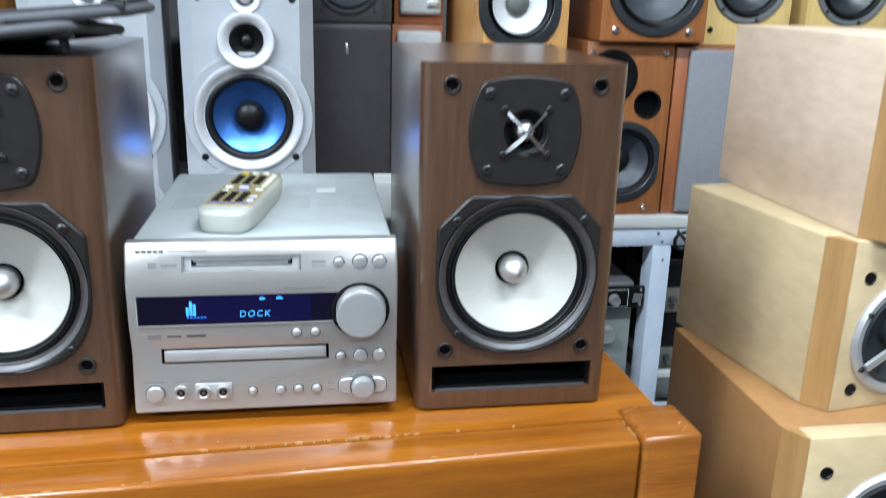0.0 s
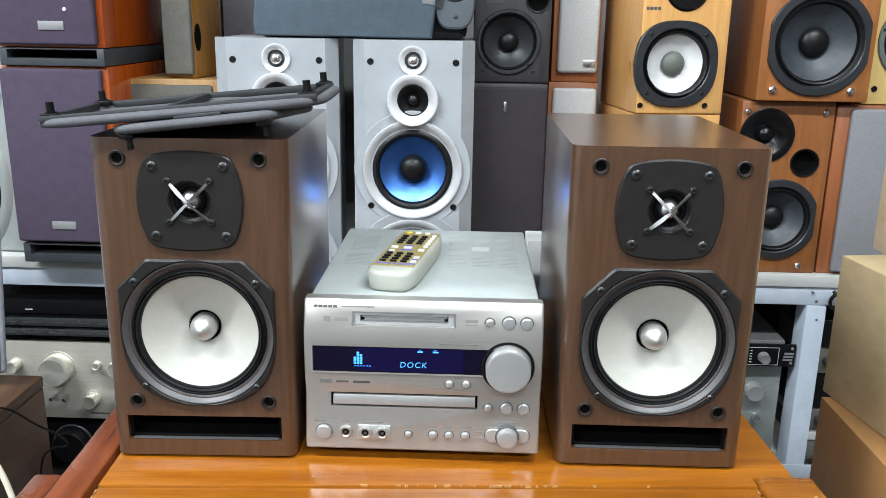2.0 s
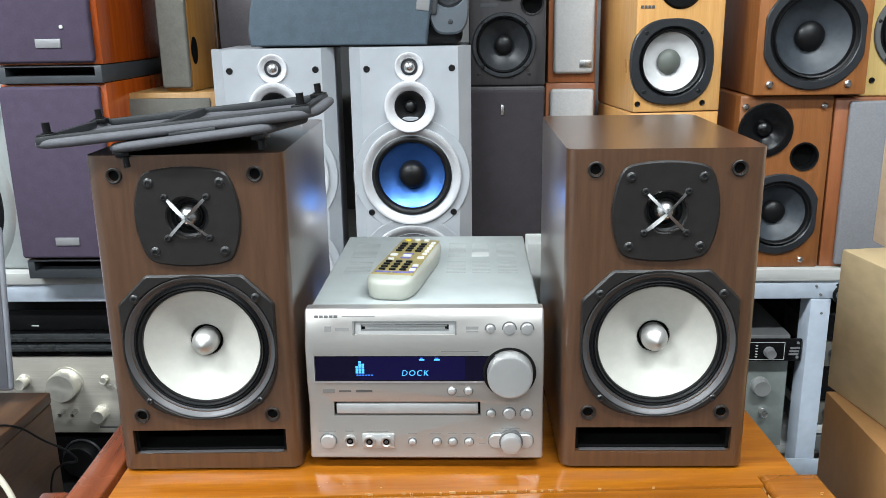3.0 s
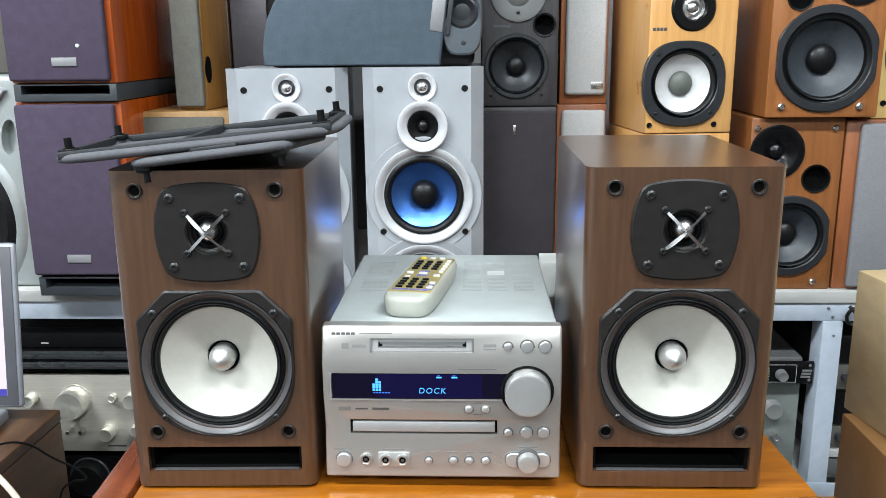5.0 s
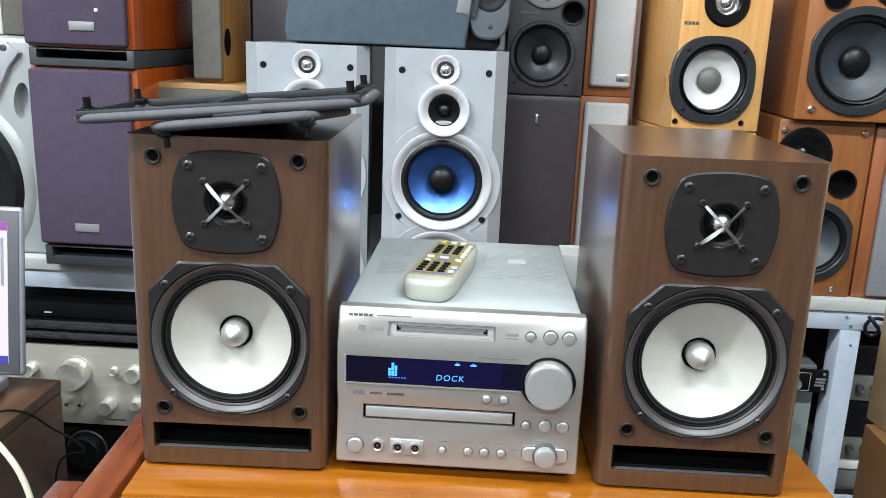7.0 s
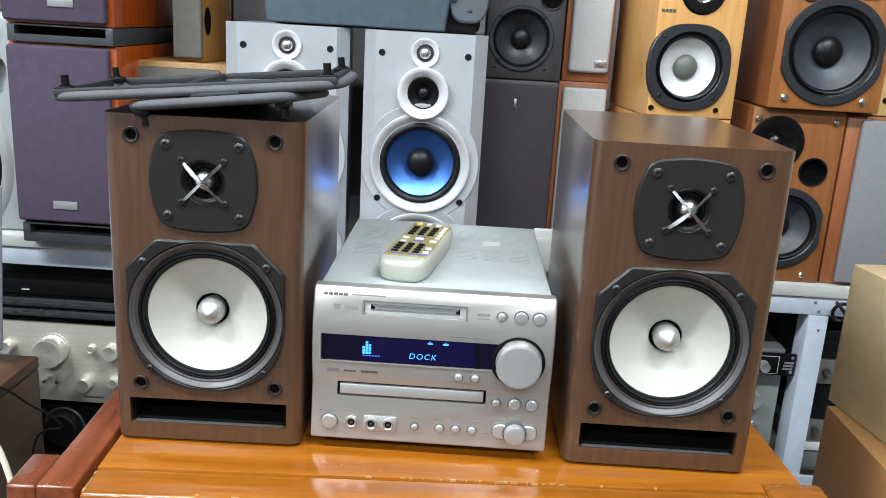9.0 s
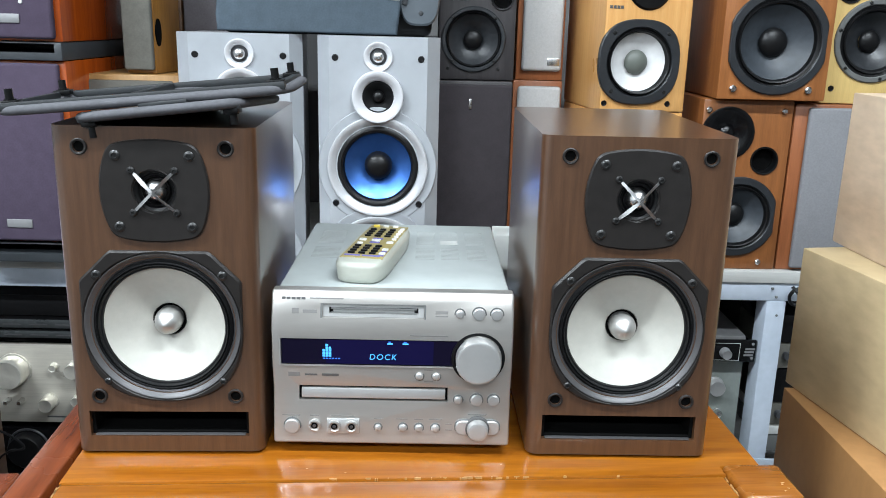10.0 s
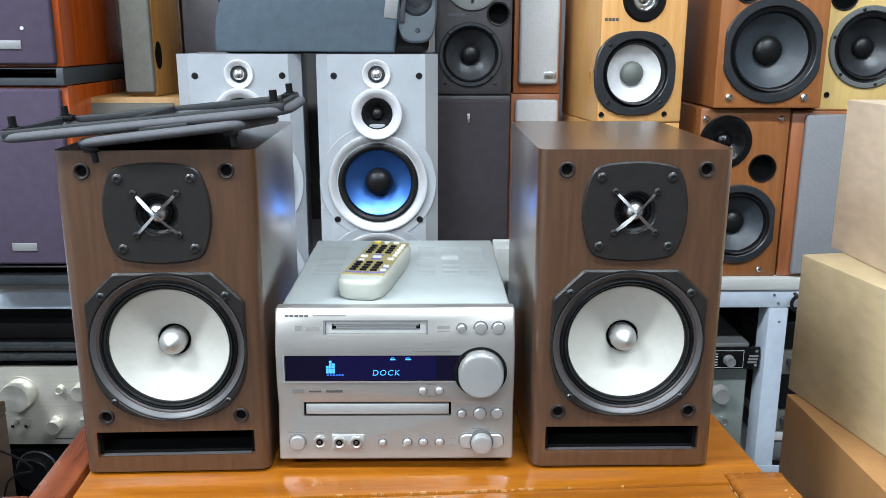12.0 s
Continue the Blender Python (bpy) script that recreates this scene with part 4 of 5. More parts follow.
# ---- silver tower speakers with blue cones ----
def tower(m):
    t = thing("tower_speaker", "silver floor-standing speaker with metallic blue woofers", "speaker", m, "silver tower speakers")
    w, d, h = 0.186, 0.26, 1.108
    bmf = bm_box(-w / 2, w / 2, 0, 0.028, 0, h)
    bmesh.ops.bevel(bmf, geom=[e for e in bmf.edges if upright(e) and e.verts[0].co.y < 0.01], offset=0.019, segments=1, affect="EDGES")
    front = part("baffle", bmf, silver_paint, t)
    part("body", bm_box(-w / 2 + 0.002, w / 2 - 0.002, 0.0282, d, 0, h - 0.001, 0.002), silver_side, t, "grey vinyl body")
    cuts = [hole(0, h - 0.030, 0.0135, 0.010), hole(0, h - 0.089, 0.0255, 0.02), hole(0, h - 0.196, 0.062, 0.0275), hole(0, h - 0.352, 0.062, 0.0275)]
    carve(front, *cuts)
    # tweeter
    tw = part("tweeter", lathe([(0.0222, 0.001), (0.0220, -0.0022), (0.0208, -0.0036), (0.0188, -0.0034), (0.0160, -0.0012), (0.0138, 0.0004), (0.0124, 0.0040)], 0, h - 0.030, 0, 64), pearl_ring, t, "pearl white flared ring")
    part("recess", lathe([(0.0128, 0.0030), (0.0116, 0.0050), (0, 0.0052)], 0, h - 0.030, 0, 32), trim_dark, tw)
    part("dome", lathe([(0.0092, 0.0050), (0.0090, 0.0010), (0.0082, -0.0016), (0.0060, -0.0040), (0.0030, -0.0052), (0, -0.0055)], 0, h - 0.030, 0, 32), silver, tw)
    # middle driver
    md = part("midrange", lathe([(0.0392, 0.001), (0.0390, -0.0090), (0.0378, -0.0106), (0.0350, -0.0108), (0.0310, -0.0086), (0.0265, -0.0044), (0.0240, -0.0016), (0.0228, 0.0030)], 0, h - 0.089, 0, 72), pearl_ring, t, "pearl white flared ring")
    part("cone", lathe([(0.0250, 0.000), (0.0225, -0.0020), (0.0200, 0.0010), (0.0090, 0.0100), (0.0088, 0.0060), (0.0065, 0.0010), (0.0030, -0.0010), (0, -0.0014)], 0, h - 0.089, 0, 40), rubber, md)
    for cz in (h - 0.196, h - 0.352):
        wf = part("woofer", lathe([(0.0775, 0.001), (0.0772, -0.0046), (0.0762, -0.0060), (0.0745, -0.0062), (0.0705, -0.0046), (0.0660, -0.0014), (0.0625, 0.0012), (0.0614, 0.0035)], 0, cz, 0, 96), ring_silver, t, "satin silver woofer ring")
        lift = 0.0012 if cz > h - 0.3 else 0.0020
        part("boss", lathe([(0.0690, 0.016), (0.0915, 0.016), (0.0912, 0.002 - lift), (0.0900, -lift), (0.0760, -lift + 0.0004), (0.0690, 0.003), (0.0690, 0.016)], 0, cz, 0, 96), silver_paint, wf, "raised silver rim round the woofer")
        part("surround", lathe([(0.0625, 0.000), (0.0600, -0.0010), (0.0570, -0.0045), (0.0535, -0.0030), (0.0515, 0.0030), (0.0505, 0.006)], 0, cz, 0, 80), rubber, wf)
        part("cone", lathe([(0.0520, 0.0030), (0.0500, 0.0045), (0.0350, 0.0130), (0.0190, 0.0210)], 0, cz, 0, 96), blue_cone, wf, "metallic blue cone")
        part("dust_cap", lathe([(0.0218, 0.0215), (0.0214, 0.0130), (0.0194, 0.0060), (0.0140, 0.0012), (0.0064, -0.0012), (0, -0.0017)], 0, cz, 0, 40), rubber, wf)
    for z in (h - 0.032, h - 0.2535):
        for x in (-0.0645, 0.0645):
            part("grille_socket", lathe([(0.0050, 0.0005), (0.0050, -0.0008), (0.0040, -0.0012), (0.0034, -0.0003), (0, -0.0003)], x, z, 0.0 if z > h - 0.1 else -0.0013, 20), rubber, t)
    return t


TOWER = tower(pose(-0.0515, 0.601, 0))
copy_thing(TOWER, pose(-0.2590, 0.60, 0, 0, 0, 6))

# ---- centre speaker lying on the towers ----
ctr = thing("centre_speaker", "black centre speaker with slate grille lying on the towers", "speaker", pose(-0.135, 0.612, 1.108) @ Matrix.Scale(1.029, 4))
part("body", bm_box(-0.155, 0.158, 0.022, 0.20, 0, 0.165, 0.012, 3), black_plastic, ctr)
bm = bmesh.new()
pts = [(0.107, 0.002), (0.128, 0.165)]
pts += [(-0.02, 0.165), (-0.06, 0.157), (-0.095, 0.139), (-0.118, 0.117), (-0.136, 0.094), (-0.147, 0.072), (-0.153, 0.050), (-0.156, 0.025), (-0.154, 0.003)]
la = [bm.verts.new((x, 0.0, z)) for x, z in pts]
lb = [bm.verts.new((x, 0.020, z)) for x, z in pts]
for i in range(len(pts)):
    j = (i + 1) % len(pts)
    bm.faces.new((la[i], la[j], lb[j], lb[i]))
bm.faces.new(la)
bm.faces.new(lb)
bmesh.ops.recalc_face_normals(bm, faces=bm.faces)
bmesh.ops.bevel(bm, geom=[e for e in bm.edges if abs(e.verts[0].co.y) < 1e-6 and abs(e.verts[1].co.y) < 1e-6], offset=0.004, segments=3, profile=0.5, affect="EDGES")
part("grille", bm, blue_cloth, ctr, "slate blue cloth grille")
part("badge", bm_box(0.0850, 0.1040, -0.0012, 0.004, 0.063, 0.112, 0.001), badge_silver, ctr, "silver badge", pose(0, 0, 0, 0, 7.3, 0))
part("edge_strip", bm_box(0.1078, 0.1150, 0.004, 0.0215, 0.060, 0.150, 0.001), trim_dark, ctr, "gunmetal edge strip", pose(0, 0, 0, 0, 7.3, 0))
part("driver_trim", ring_plate(squarish(0.030, 0.062, 3.4), 0.024, 0.008, 0.024, 0.140, 0.078, 64, 0.003), end_silver, ctr, "blue-silver driver surround")
part("cone", lathe([(0.0250, 0.012), (0.020, 0.010), (0.012, 0.018), (0, 0.016)], 0.140, 0.078, 0, 32), black_cone, ctr)
screw(ctr, 0.142, 0.034, 0.0036, 0.008, trim_dark)

# ---- black two-way speakers ----
dk = thing("bookshelf_speaker", "black ash bookshelf speaker with black cone, no grille", "speaker", pose(0.0990, 0.675, 1.043))
cabinet(dk, 0.121, 0.22, 0.24, dark_wood, 0.003, None, [(-0.005, 0.063, 0.043, 0.03), (0.0385, 0.126, 0.0155, 0.06)])
woofer(dk, -0.005, 0.063, 0.0505, 0.0400, 0.018, 0.0150, slate_plastic, black_cone, rubber, screws=4)
tube_port(dk, 0.0385, 0.126, 0.0155)
part("tweeter", lathe([(0.043, 0.001), (0.043, -0.003), (0.038, -0.004), (0.020, -0.0005), (0.015, -0.004), (0, -0.007)], -0.003, 0.174, 0, 56), vent_dark, dk, "grey tweeter plate")
for x in (-0.045, -0.003, 0.035):
    screw(dk, x, 0.018 if abs(x) > 0.01 else 0.145, 0.0026, -0.004 if abs(x) < 0.01 else 0)
part("printed_bar", bm_box(-0.042, -0.014, -0.0006, 0.001, 0.1215, 0.1265), trim_dark, dk)
dk2 = thing("bookshelf_speaker", "black speaker with charcoal cloth grille on the shelf", "speaker", pose(0.0985, 0.672, SZ))
cabinet(dk2, 0.121, 0.22, 0.2975, dark_wood, 0.003)
part("grille", bm_box(-0.0595, 0.0595, -0.012, -0.0005, 0.012, 0.292, 0.004, 3), dark_cloth, dk2, "charcoal cloth grille")
part("badge", bm_box(-0.0095, -0.0050, -0.0138, -0.0118, 0.254, 0.270, 0.0008), silver, dk2, "small metal badge")

# ---- grey cloth speakers in cherry boxes ----
gu = thing("bookshelf_speaker", "cherry box speaker with pale grey cloth grille", "speaker", pose(0.2105, 0.76, 1.0400))
cabinet(gu, 0.0798, 0.2, 0.243, cherry_wood, 0.002)
part("grille", bm_box(-0.0311, 0.0355, -0.010, -0.0005, 0.0155, 0.2375, 0.006, 3), pale_cloth, gu, "pale grey cloth grille")
part("badge", bm_box(0.0117, 0.0321, -0.0115, -0.0098, 0.0253, 0.037, 0.0005), silver, gu, "small metal badge")
gl = thing("bookshelf_speaker", "cherry box speaker with pale grey cloth grille on the shelf", "speaker", pose(0.2095, 0.76, SZ))
cabinet(gl, 0.0837, 0.2, 0.295, cherry_wood, 0.002)
part("grille", bm_box(-0.0345, 0.0389, -0.010, -0.0005, 0.012, 0.2860, 0.006, 3), pale_cloth, gl, "pale grey cloth grille")

# ---- honey wood speaker with white cone ----
hy = thing("bookshelf_speaker", "honey wood bookshelf speaker with white cone", "speaker", pose(0.3610, 0.642, 1.002, 0, 0, 8))
cabinet(hy, 0.139, 0.195, 0.236, honey_wood, 0.003, None, [(-0.0118, 0.0762, 0.058, 0.03), (-0.002, 0.189, 0.018, 0.02)])
wf = woofer(hy, -0.0118, 0.0762, 0.066, 0.0450, 0.013, 0.0188, slate_plastic, white_cone, grey_cap, squarish(0.0655, 0.0645, 2.55), screws=0, proud=0.006)
for sx in (-1, 1):
    for sz in (-1, 1):
        screw(wf, -0.0118 + sx * 0.0435, 0.0762 + sz * 0.044, 0.0032, -0.006)
    socket(hy, -0.0110 + sx * 0.052, 0.013, 0.0044)
    socket(hy, 0.0010 + sx * 0.052, 0.212, 0.0044)
tw = part("tweeter", ring_plate(lambda a: 0.0350, 0.0175, -0.0040, 0.001, -0.002, 0.189, 64, 0.003), black_plastic, hy, "black tweeter plate")
part("dome", lathe([(0.0180, -0.001), (0.0150, 0.004), (0.0100, 0.003), (0.0060, -0.002), (0, -0.004)], -0.002, 0.189, 0, 32), silver, tw)
for k in range(4):
    part("brand_mark", bm_box(-0.064 + 0.0058 * k, -0.0595 + 0.0058 * k, -0.0006, 0.001, 0.1555, 0.1600), print_grey, hy)
part("plinth_block", bm_box(-0.0695, 0.0695, 0.002, 0.19, -0.2585, -0.001, 0.002), honey_wood, hy)

# ---- orange-brown speakers ----
bu = thing("bookshelf_speaker", "orange-brown bookshelf speaker with large black woofer", "speaker", pose(0.5590, 0.632, 1.0255))
cabinet(bu, 0.170, 0.25, 0.27, orange_wood, 0.003, None, [(0.0005, 0.088, 0.066, 0.03), (-0.045, 0.178, 0.0175, 0.06)])
woofer(bu, 0.0005, 0.088, 0.079, 0.0570, 0.022, 0.0225, slate_plastic, grey_cone, rubber, clipped(0.0795, 0.0745, 0.0795, 0.0800), screws=0, proud=0.005)
tube_port(bu, -0.045, 0.178, 0.0170)
part("tweeter", lathe([(0.042, 0.001), (0.042, -0.003), (0.036, -0.004), (0.018, -0.0005), (0.012, -0.004), (0, -0.006)], 0.040, 0.208, 0, 48), black_plastic, bu)
for x in (-0.062, 0.056):
    part("peg", lathe([(0.0055, 0.001), (0.0055, -0.004), (0.003, -0.006), (0, -0.0062)], x, 0.017, 0, 20), silver, bu, "small metal grille peg")
bl = thing("bookshelf_speaker", "orange-brown three-driver speaker standing on the shelf", "speaker", pose(0.5350, 0.653, SZ))
cabinet(bl, 0.145, 0.25, 0.2795, brown_wood, 0.003, None, [(0.0, 0.090, 0.054, 0.03), (0.034, 0.183, 0.0205, 0.06), (-0.030, 0.226, 0.030, 0.02)])
woofer(bl, 0.0, 0.090, 0.0645, 0.0460, 0.022, 0.0190, slate_plastic, grey_cone, rubber, clipped(0.0660, 0.0610, 0.0660, 0.0660), screws=0, proud=0.005)
tube_port(bl, 0.034, 0.183, 0.0200)
part("midrange", lathe([(0.0425, 0.001), (0.0425, -0.003), (0.039, -0.004), (0.030, -0.002), (0.012, 0.008), (0.011, 0.003), (0.006, -0.001), (0, -0.002)], -0.030, 0.226, 0, 56), deck_black, bl)
for x, z in ((-0.064, 0.263), (0.057, 0.263), (0.043, 0.014)):
    part("peg", lathe([(0.0048, 0.001), (0.0048, -0.004), (0.003, -0.006), (0, -0.0062)], x, z, 0, 20), silver, bl, "small metal grille peg")
gr = thing("bookshelf_speaker", "cherry box speaker with grey cloth grille beside a stack", "speaker", pose(0.6925, 0.655, SZ))
cabinet(gr, 0.164, 0.24, 0.275, cherry_wood, 0.003)
part("grille", bm_box(-0.062, 0.076, -0.012, -0.0005, 0.006, 0.270, 0.004, 3), grey_cloth, gr, "grey cloth grille")


# ---- pale yellow speakers ----
def yellow_speaker(m):
    s = thing("bookshelf_speaker", "pale yellow wood bookshelf speaker with grey-rimmed black cone", "speaker", m, "pale yellow speakers")
    cabinet(s, 0.151, 0.24, 0.28, yellow_wood, 0.003, None, [(0.0, 0.098, 0.054, 0.03), (-0.047, 0.176, 0.0200, 0.06)])
    woofer(s, 0.0, 0.098, 0.0640, 0.0450, 0.020, 0.0170, vent_dark, black_cone, rubber, screws=6, proud=0.004)
    tube_port(s, -0.047, 0.176, 0.0195)
    for x in (-0.059, 0.059):
        socket(s, x, 0.024, 0.0046)
    part("tweeter", lathe([(0.038, 0.001), (0.038, -0.003), (0.030, -0.003), (0.014, 0.0), (0.010, -0.004), (0, -0.006)], 0.022, 0.215, 0, 48), vent_dark, s)
    return s


YS = yellow_speaker(pose(0.7230, 0.66, 1.0205))
copy_thing(YS, pose(0.9000, 0.66, 1.0205))
plank = part("support_crate", bm_box(-0.13, 0.13, 0, 0.24, 0, 0.2755, 0.003), cherry_wood, None, "", pose(0.91, 0.665, SZ))
tagged(plank, "plain cherry wood box on the shelf under a speaker", "box")

# ---- purple grille speakers ----
def purple_speaker(m, h, base_h, badge_x, label):
    s = thing("bookshelf_speaker", label, "speaker", m, "purple grille speakers")
    w, d = 0.168, 0.276
    part("cabinet", bm_box(-w / 2, w / 2, 0, d, base_h + 0.0005, h, 0.003), red_wood, s)
    part("grille", bm_box(-w / 2 + 0.002, w / 2 - 0.008, -0.014, -0.0005, base_h + 0.0045, h - 0.004, 0.005, 3), purple_cloth, s, "purple-grey cloth grille")
    part("badge", bm_box(badge_x - 0.0195, badge_x + 0.0195, -0.0160, -0.0135, base_h + 0.027, base_h + 0.040, 0.0006), badge_silver, s, "plain silver badge")
    base = part("plinth", bm_box(-w / 2 + 0.004, w / 2 - 0.001, -0.006, d - 0.002, 0, base_h, 0.002), plinth_grey, s, "slate grey slotted plinth")
    carve(base, bm_box(-w / 2 + 0.016, w / 2 - 0.012, -0.03, 0.15, base_h * 0.42, base_h * 0.93))
    return s


purple_speaker(pose(-0.6080, 0.615, SZ), 0.3155, 0.032, -0.003, "red lacquered speaker with purple-grey grille on a plinth")
up_ = purple_speaker(pose(-0.6065, 0.610, SZ + 0.316), 0.25, 0.0268, 0.0095, "red lacquered speaker stacked on its twin, purple-grey grille")
part("peg", disc(0.0325, 0.084, 0.003, -0.016, -0.013, 14), paper_white, up_, "small white peg")

# ---- behind the purple pair ----
og = thing("bookshelf_speaker", "honey wood speaker with olive grey grille, turned aside", "speaker", pose(-0.4445, 0.72, 1.0375, 0, 0, -6))
part("cabinet", bm_box(-0.025, 0.025, 0, 0.105, 0, 0.24, 0.003), golden_wood, og)
part("grille", bm_box(-0.025, 0.024, -0.012, -0.0005, 0.006, 0.235, 0.004, 3), olive_cloth, og, "olive grey cloth grille")
part("side_port", moved(lathe([(0.011, 0.001), (0.011, -0.0010), (0.009, -0.0014), (0, -0.0014)], seg=32), Matrix.LocRotScale((0.0255, 0.0125, 0.066), Euler((0, 0, radians(90))), (1, 1, 2.0))), void_black, og, "dark round opening in the side")
sb = thing("bookshelf_speaker", "tan wood speaker with dark cloth grille on the shelf", "speaker", pose(-0.4635, 0.70, SZ))
part("cabinet", bm_box(-0.085, 0.085, 0, 0.17, 0, 0.2925, 0.002), strip_wood, sb)
part("grille", bm_box(-0.078, 0.0745, -0.004, 0.0005, 0.008, 0.2835, 0.003), olive_cloth, sb, "dark grey cloth grille")
# Dark box put in for the shade on the golden speaker's side.
db = thing("bookshelf_speaker", "dark red-brown box standing in for shade beside the golden speaker", "speaker", pose(-0.462, 0.876, SZ))
part("cabinet", bm_box(-0.042, 0.042, 0, 0.18, 0, 0.55, 0.003), aged_walnut, db)
part("grille", bm_box(-0.038, 0.030, -0.010, -0.0005, 0.006, 0.545, 0.004, 3), dark_cloth, db, "dark cloth grille")
gb = thing("bookshelf_speaker", "tall grey cloth fronted speaker standing on the shelf", "speaker", pose(-0.331, 0.88, SZ))
cabinet(gb, 0.175, 0.2, 0.55, dark_wood, 0.003)
part("grille", bm_box(-0.084, 0.084, -0.012, -0.0005, 0.006, 0.545, 0.004, 3), mauve_cloth, gb, "grey cloth grille")

# silver plastic speaker half behind the laptop
sw = thing("tower_speaker", "large silver plastic speaker with black cone and screwed top plate", "speaker", pose(-0.765, 0.66, SZ))
body = part("body", bm_box(-0.29, 0.061, 0, 0.2, 0, 0.3575, 0.012, 4), silver_green, sw, "grey-green silver body")
carve(body, moved(hole(0, 0, 0.0125, 0.022), Matrix.LocRotScale((0.0300, 0, 0.256), Euler((0, radians(8), 0)), (1, 1, 2.3))), hole(-0.1186, 0.115, 0.142, 0.03, 72))
bm = bmesh.new()
plate_ = [(-0.27, 0.345), (0.016, 0.3475), (0.037, 0.3315), (0.018, 0.3085), (-0.017, 0.2405), (-0.06, 0.262), (-0.18, 0.262), (-0.27, 0.22)]
fa = [bm.verts.new((x, -0.010, z)) for x, z in plate_]
fb = [bm.verts.new((x, 0.0, z)) for x, z in plate_]
for i in range(len(plate_)):
    j = (i + 1) % len(plate_)
    bm.faces.new((fa[i], fa[j], fb[j], fb[i]))
bm.faces.new(fa)
bm.faces.new(fb)
bmesh.ops.recalc_face_normals(bm, faces=bm.faces)
bmesh.ops.bevel(bm, geom=[e for e in bm.edges if max(v.co.y for v in e.verts) < -0.009], offset=0.003, segments=2, profile=0.5, affect="EDGES")
part("top_plate", bm, silver_paint, sw, "bright silver angular plate")
screw(sw, 0.013, 0.3385, 0.0055, -0.0105, trim_dark)
ov = part("woofer", lathe([(0.163, 0.001), (0.158, -0.003), (0.151, -0.007), (0.1455, -0.0075), (0.1425, -0.002), (0.141, 0.004)], -0.1186, 0.115, 0, 96), silver_green, sw, "flared silver rim")
part("cone", lathe([(0.1425, 0.002), (0.128, -0.003), (0.112, 0.006), (0.05, 0.026), (0.03, 0.016), (0, 0.010)], -0.1186, 0.115, 0, 72), rubber, ov, "black cone")
gx = thing("grey_box", "grey-green box with a pale end stacked on a silver speaker", "box", pose(-0.80, 0.665, SZ + 0.358))
part("case", bm_box(0.0425, 0.0885, 0, 0.2, 0, 0.2, 0.005), olive_cloth, gx)
part("end_panel", bm_box(-0.12, 0.0420, -0.001, 0.2, 0, 0.2, 0.004), paper_white, gx, "pale off-white end")

# ---- decks under the shelf ----
LB, LOW = 0.4045, 0.3045
am = thing("stereo_amplifier", "vintage silver amplifier with turned metal knobs", "amplifier", pose(-0.711, 0.675, LB + 0.006))
part("case", bm_box(-0.21, 0.22, 0.004, 0.28, 0.0205, 0.170, 0.003), deck_black, am)
part("faceplate", bm_box(-0.215, 0.225, 0, 0.0038, 0.0205, 0.1695, 0.001), brushed, am, "brushed champagne faceplate")


def knob(parent, x, z, r, length, mat=knob_metal):
    return part("knob", lathe([(r * 1.12, 0.0), (r * 1.12, -0.002), (r, -0.0025), (r, -length * 0.9), (r * 0.93, -length), (r * 0.8, -length + 0.0006), (0, -length + 0.0004)], x, z, 0, 36), mat, parent)


for x, z, r, ln in ((0.026, 0.120, 0.0265, 0.030), (-0.051, 0.124, 0.0105, 0.022), (0.083, 0.062, 0.0125, 0.024), (0.096, 0.127, 0.0065, 0.012), (0.133, 0.125, 0.0135, 0.022), (0.133, 0.066, 0.009, 0.016), (-0.12, 0.12, 0.012, 0.02)):
    knob(am, x, z, r, ln)
for x in (0.013, 0.036):
    part("lever", bm_box(x - 0.0035, x + 0.0035, -0.020, 0, 0.061, 0.068, 0.0015), silver, am)
part("printed_bar", bm_box(0.075, 0.11, -0.0004, 0.001, 0.030, 0.033), print_grey, am)
for fx in (-0.18, 0.19):
    part("foot", bm_box(fx - 0.015, fx + 0.015, 0.01, 0.26, 0.0082, 0.0202), rubber, am)
dkk = thing("cassette_deck", "black deck with glossy window lying on an amplifier", "deck", pose(-0.72, 0.67, LB + 0.1765))
part("case", bm_box(-0.215, 0.225, 0.006, 0.27, 0.001, 0.104, 0.002), deck_black, dkk)
part("front", bm_box(-0.215, 0.225, 0, 0.0055, 0.004, 0.103, 0.001), deck_black, dkk)
for z0, z1 in ((0.012, 0.024), (0.030, 0.044)):
    part("button_strip", bm_box(-0.20, 0.215, -0.006, 0.001, z0, z1, 0.002), deck_strip, dkk)
for k in range(9):
    for zz in (0.018, 0.037):
        part("key_edge", bm_box(-0.19 + 0.044 * k, -0.160 + 0.044 * k, -0.0066, -0.0055, zz - 0.0012, zz + 0.0008), bevel_grey, dkk)
part("window", bm_box(-0.19, 0.21, -0.002, 0.001, 0.052, 0.088, 0.001), rubber, dkk)
part("printed_bar", bm_box(-0.01, 0.003, -0.0026, -0.0018, 0.0585, 0.0605), paper_white, dkk)
rv = thing("receiver", "black receiver with a large round knob under an amplifier", "receiver", pose(-0.72, 0.675, LOW))
part("case", bm_box(-0.215, 0.225, 0.004, 0.28, 0.0, 0.114, 0.003), deck_black, rv)
part("front", bm_box(-0.215, 0.225, 0, 0.0038, 0.004, 0.112, 0.001), deck_black, rv)
big = part("knob", lathe([(0.036, 0.0), (0.036, -0.003), (0.031, -0.004), (0.030, -0.022), (0.0285, -0.024), (0.024, -0.0235), (0, -0.0225)], 0.047, 0.078, 0, 48), rubber, rv, "large black volume knob")
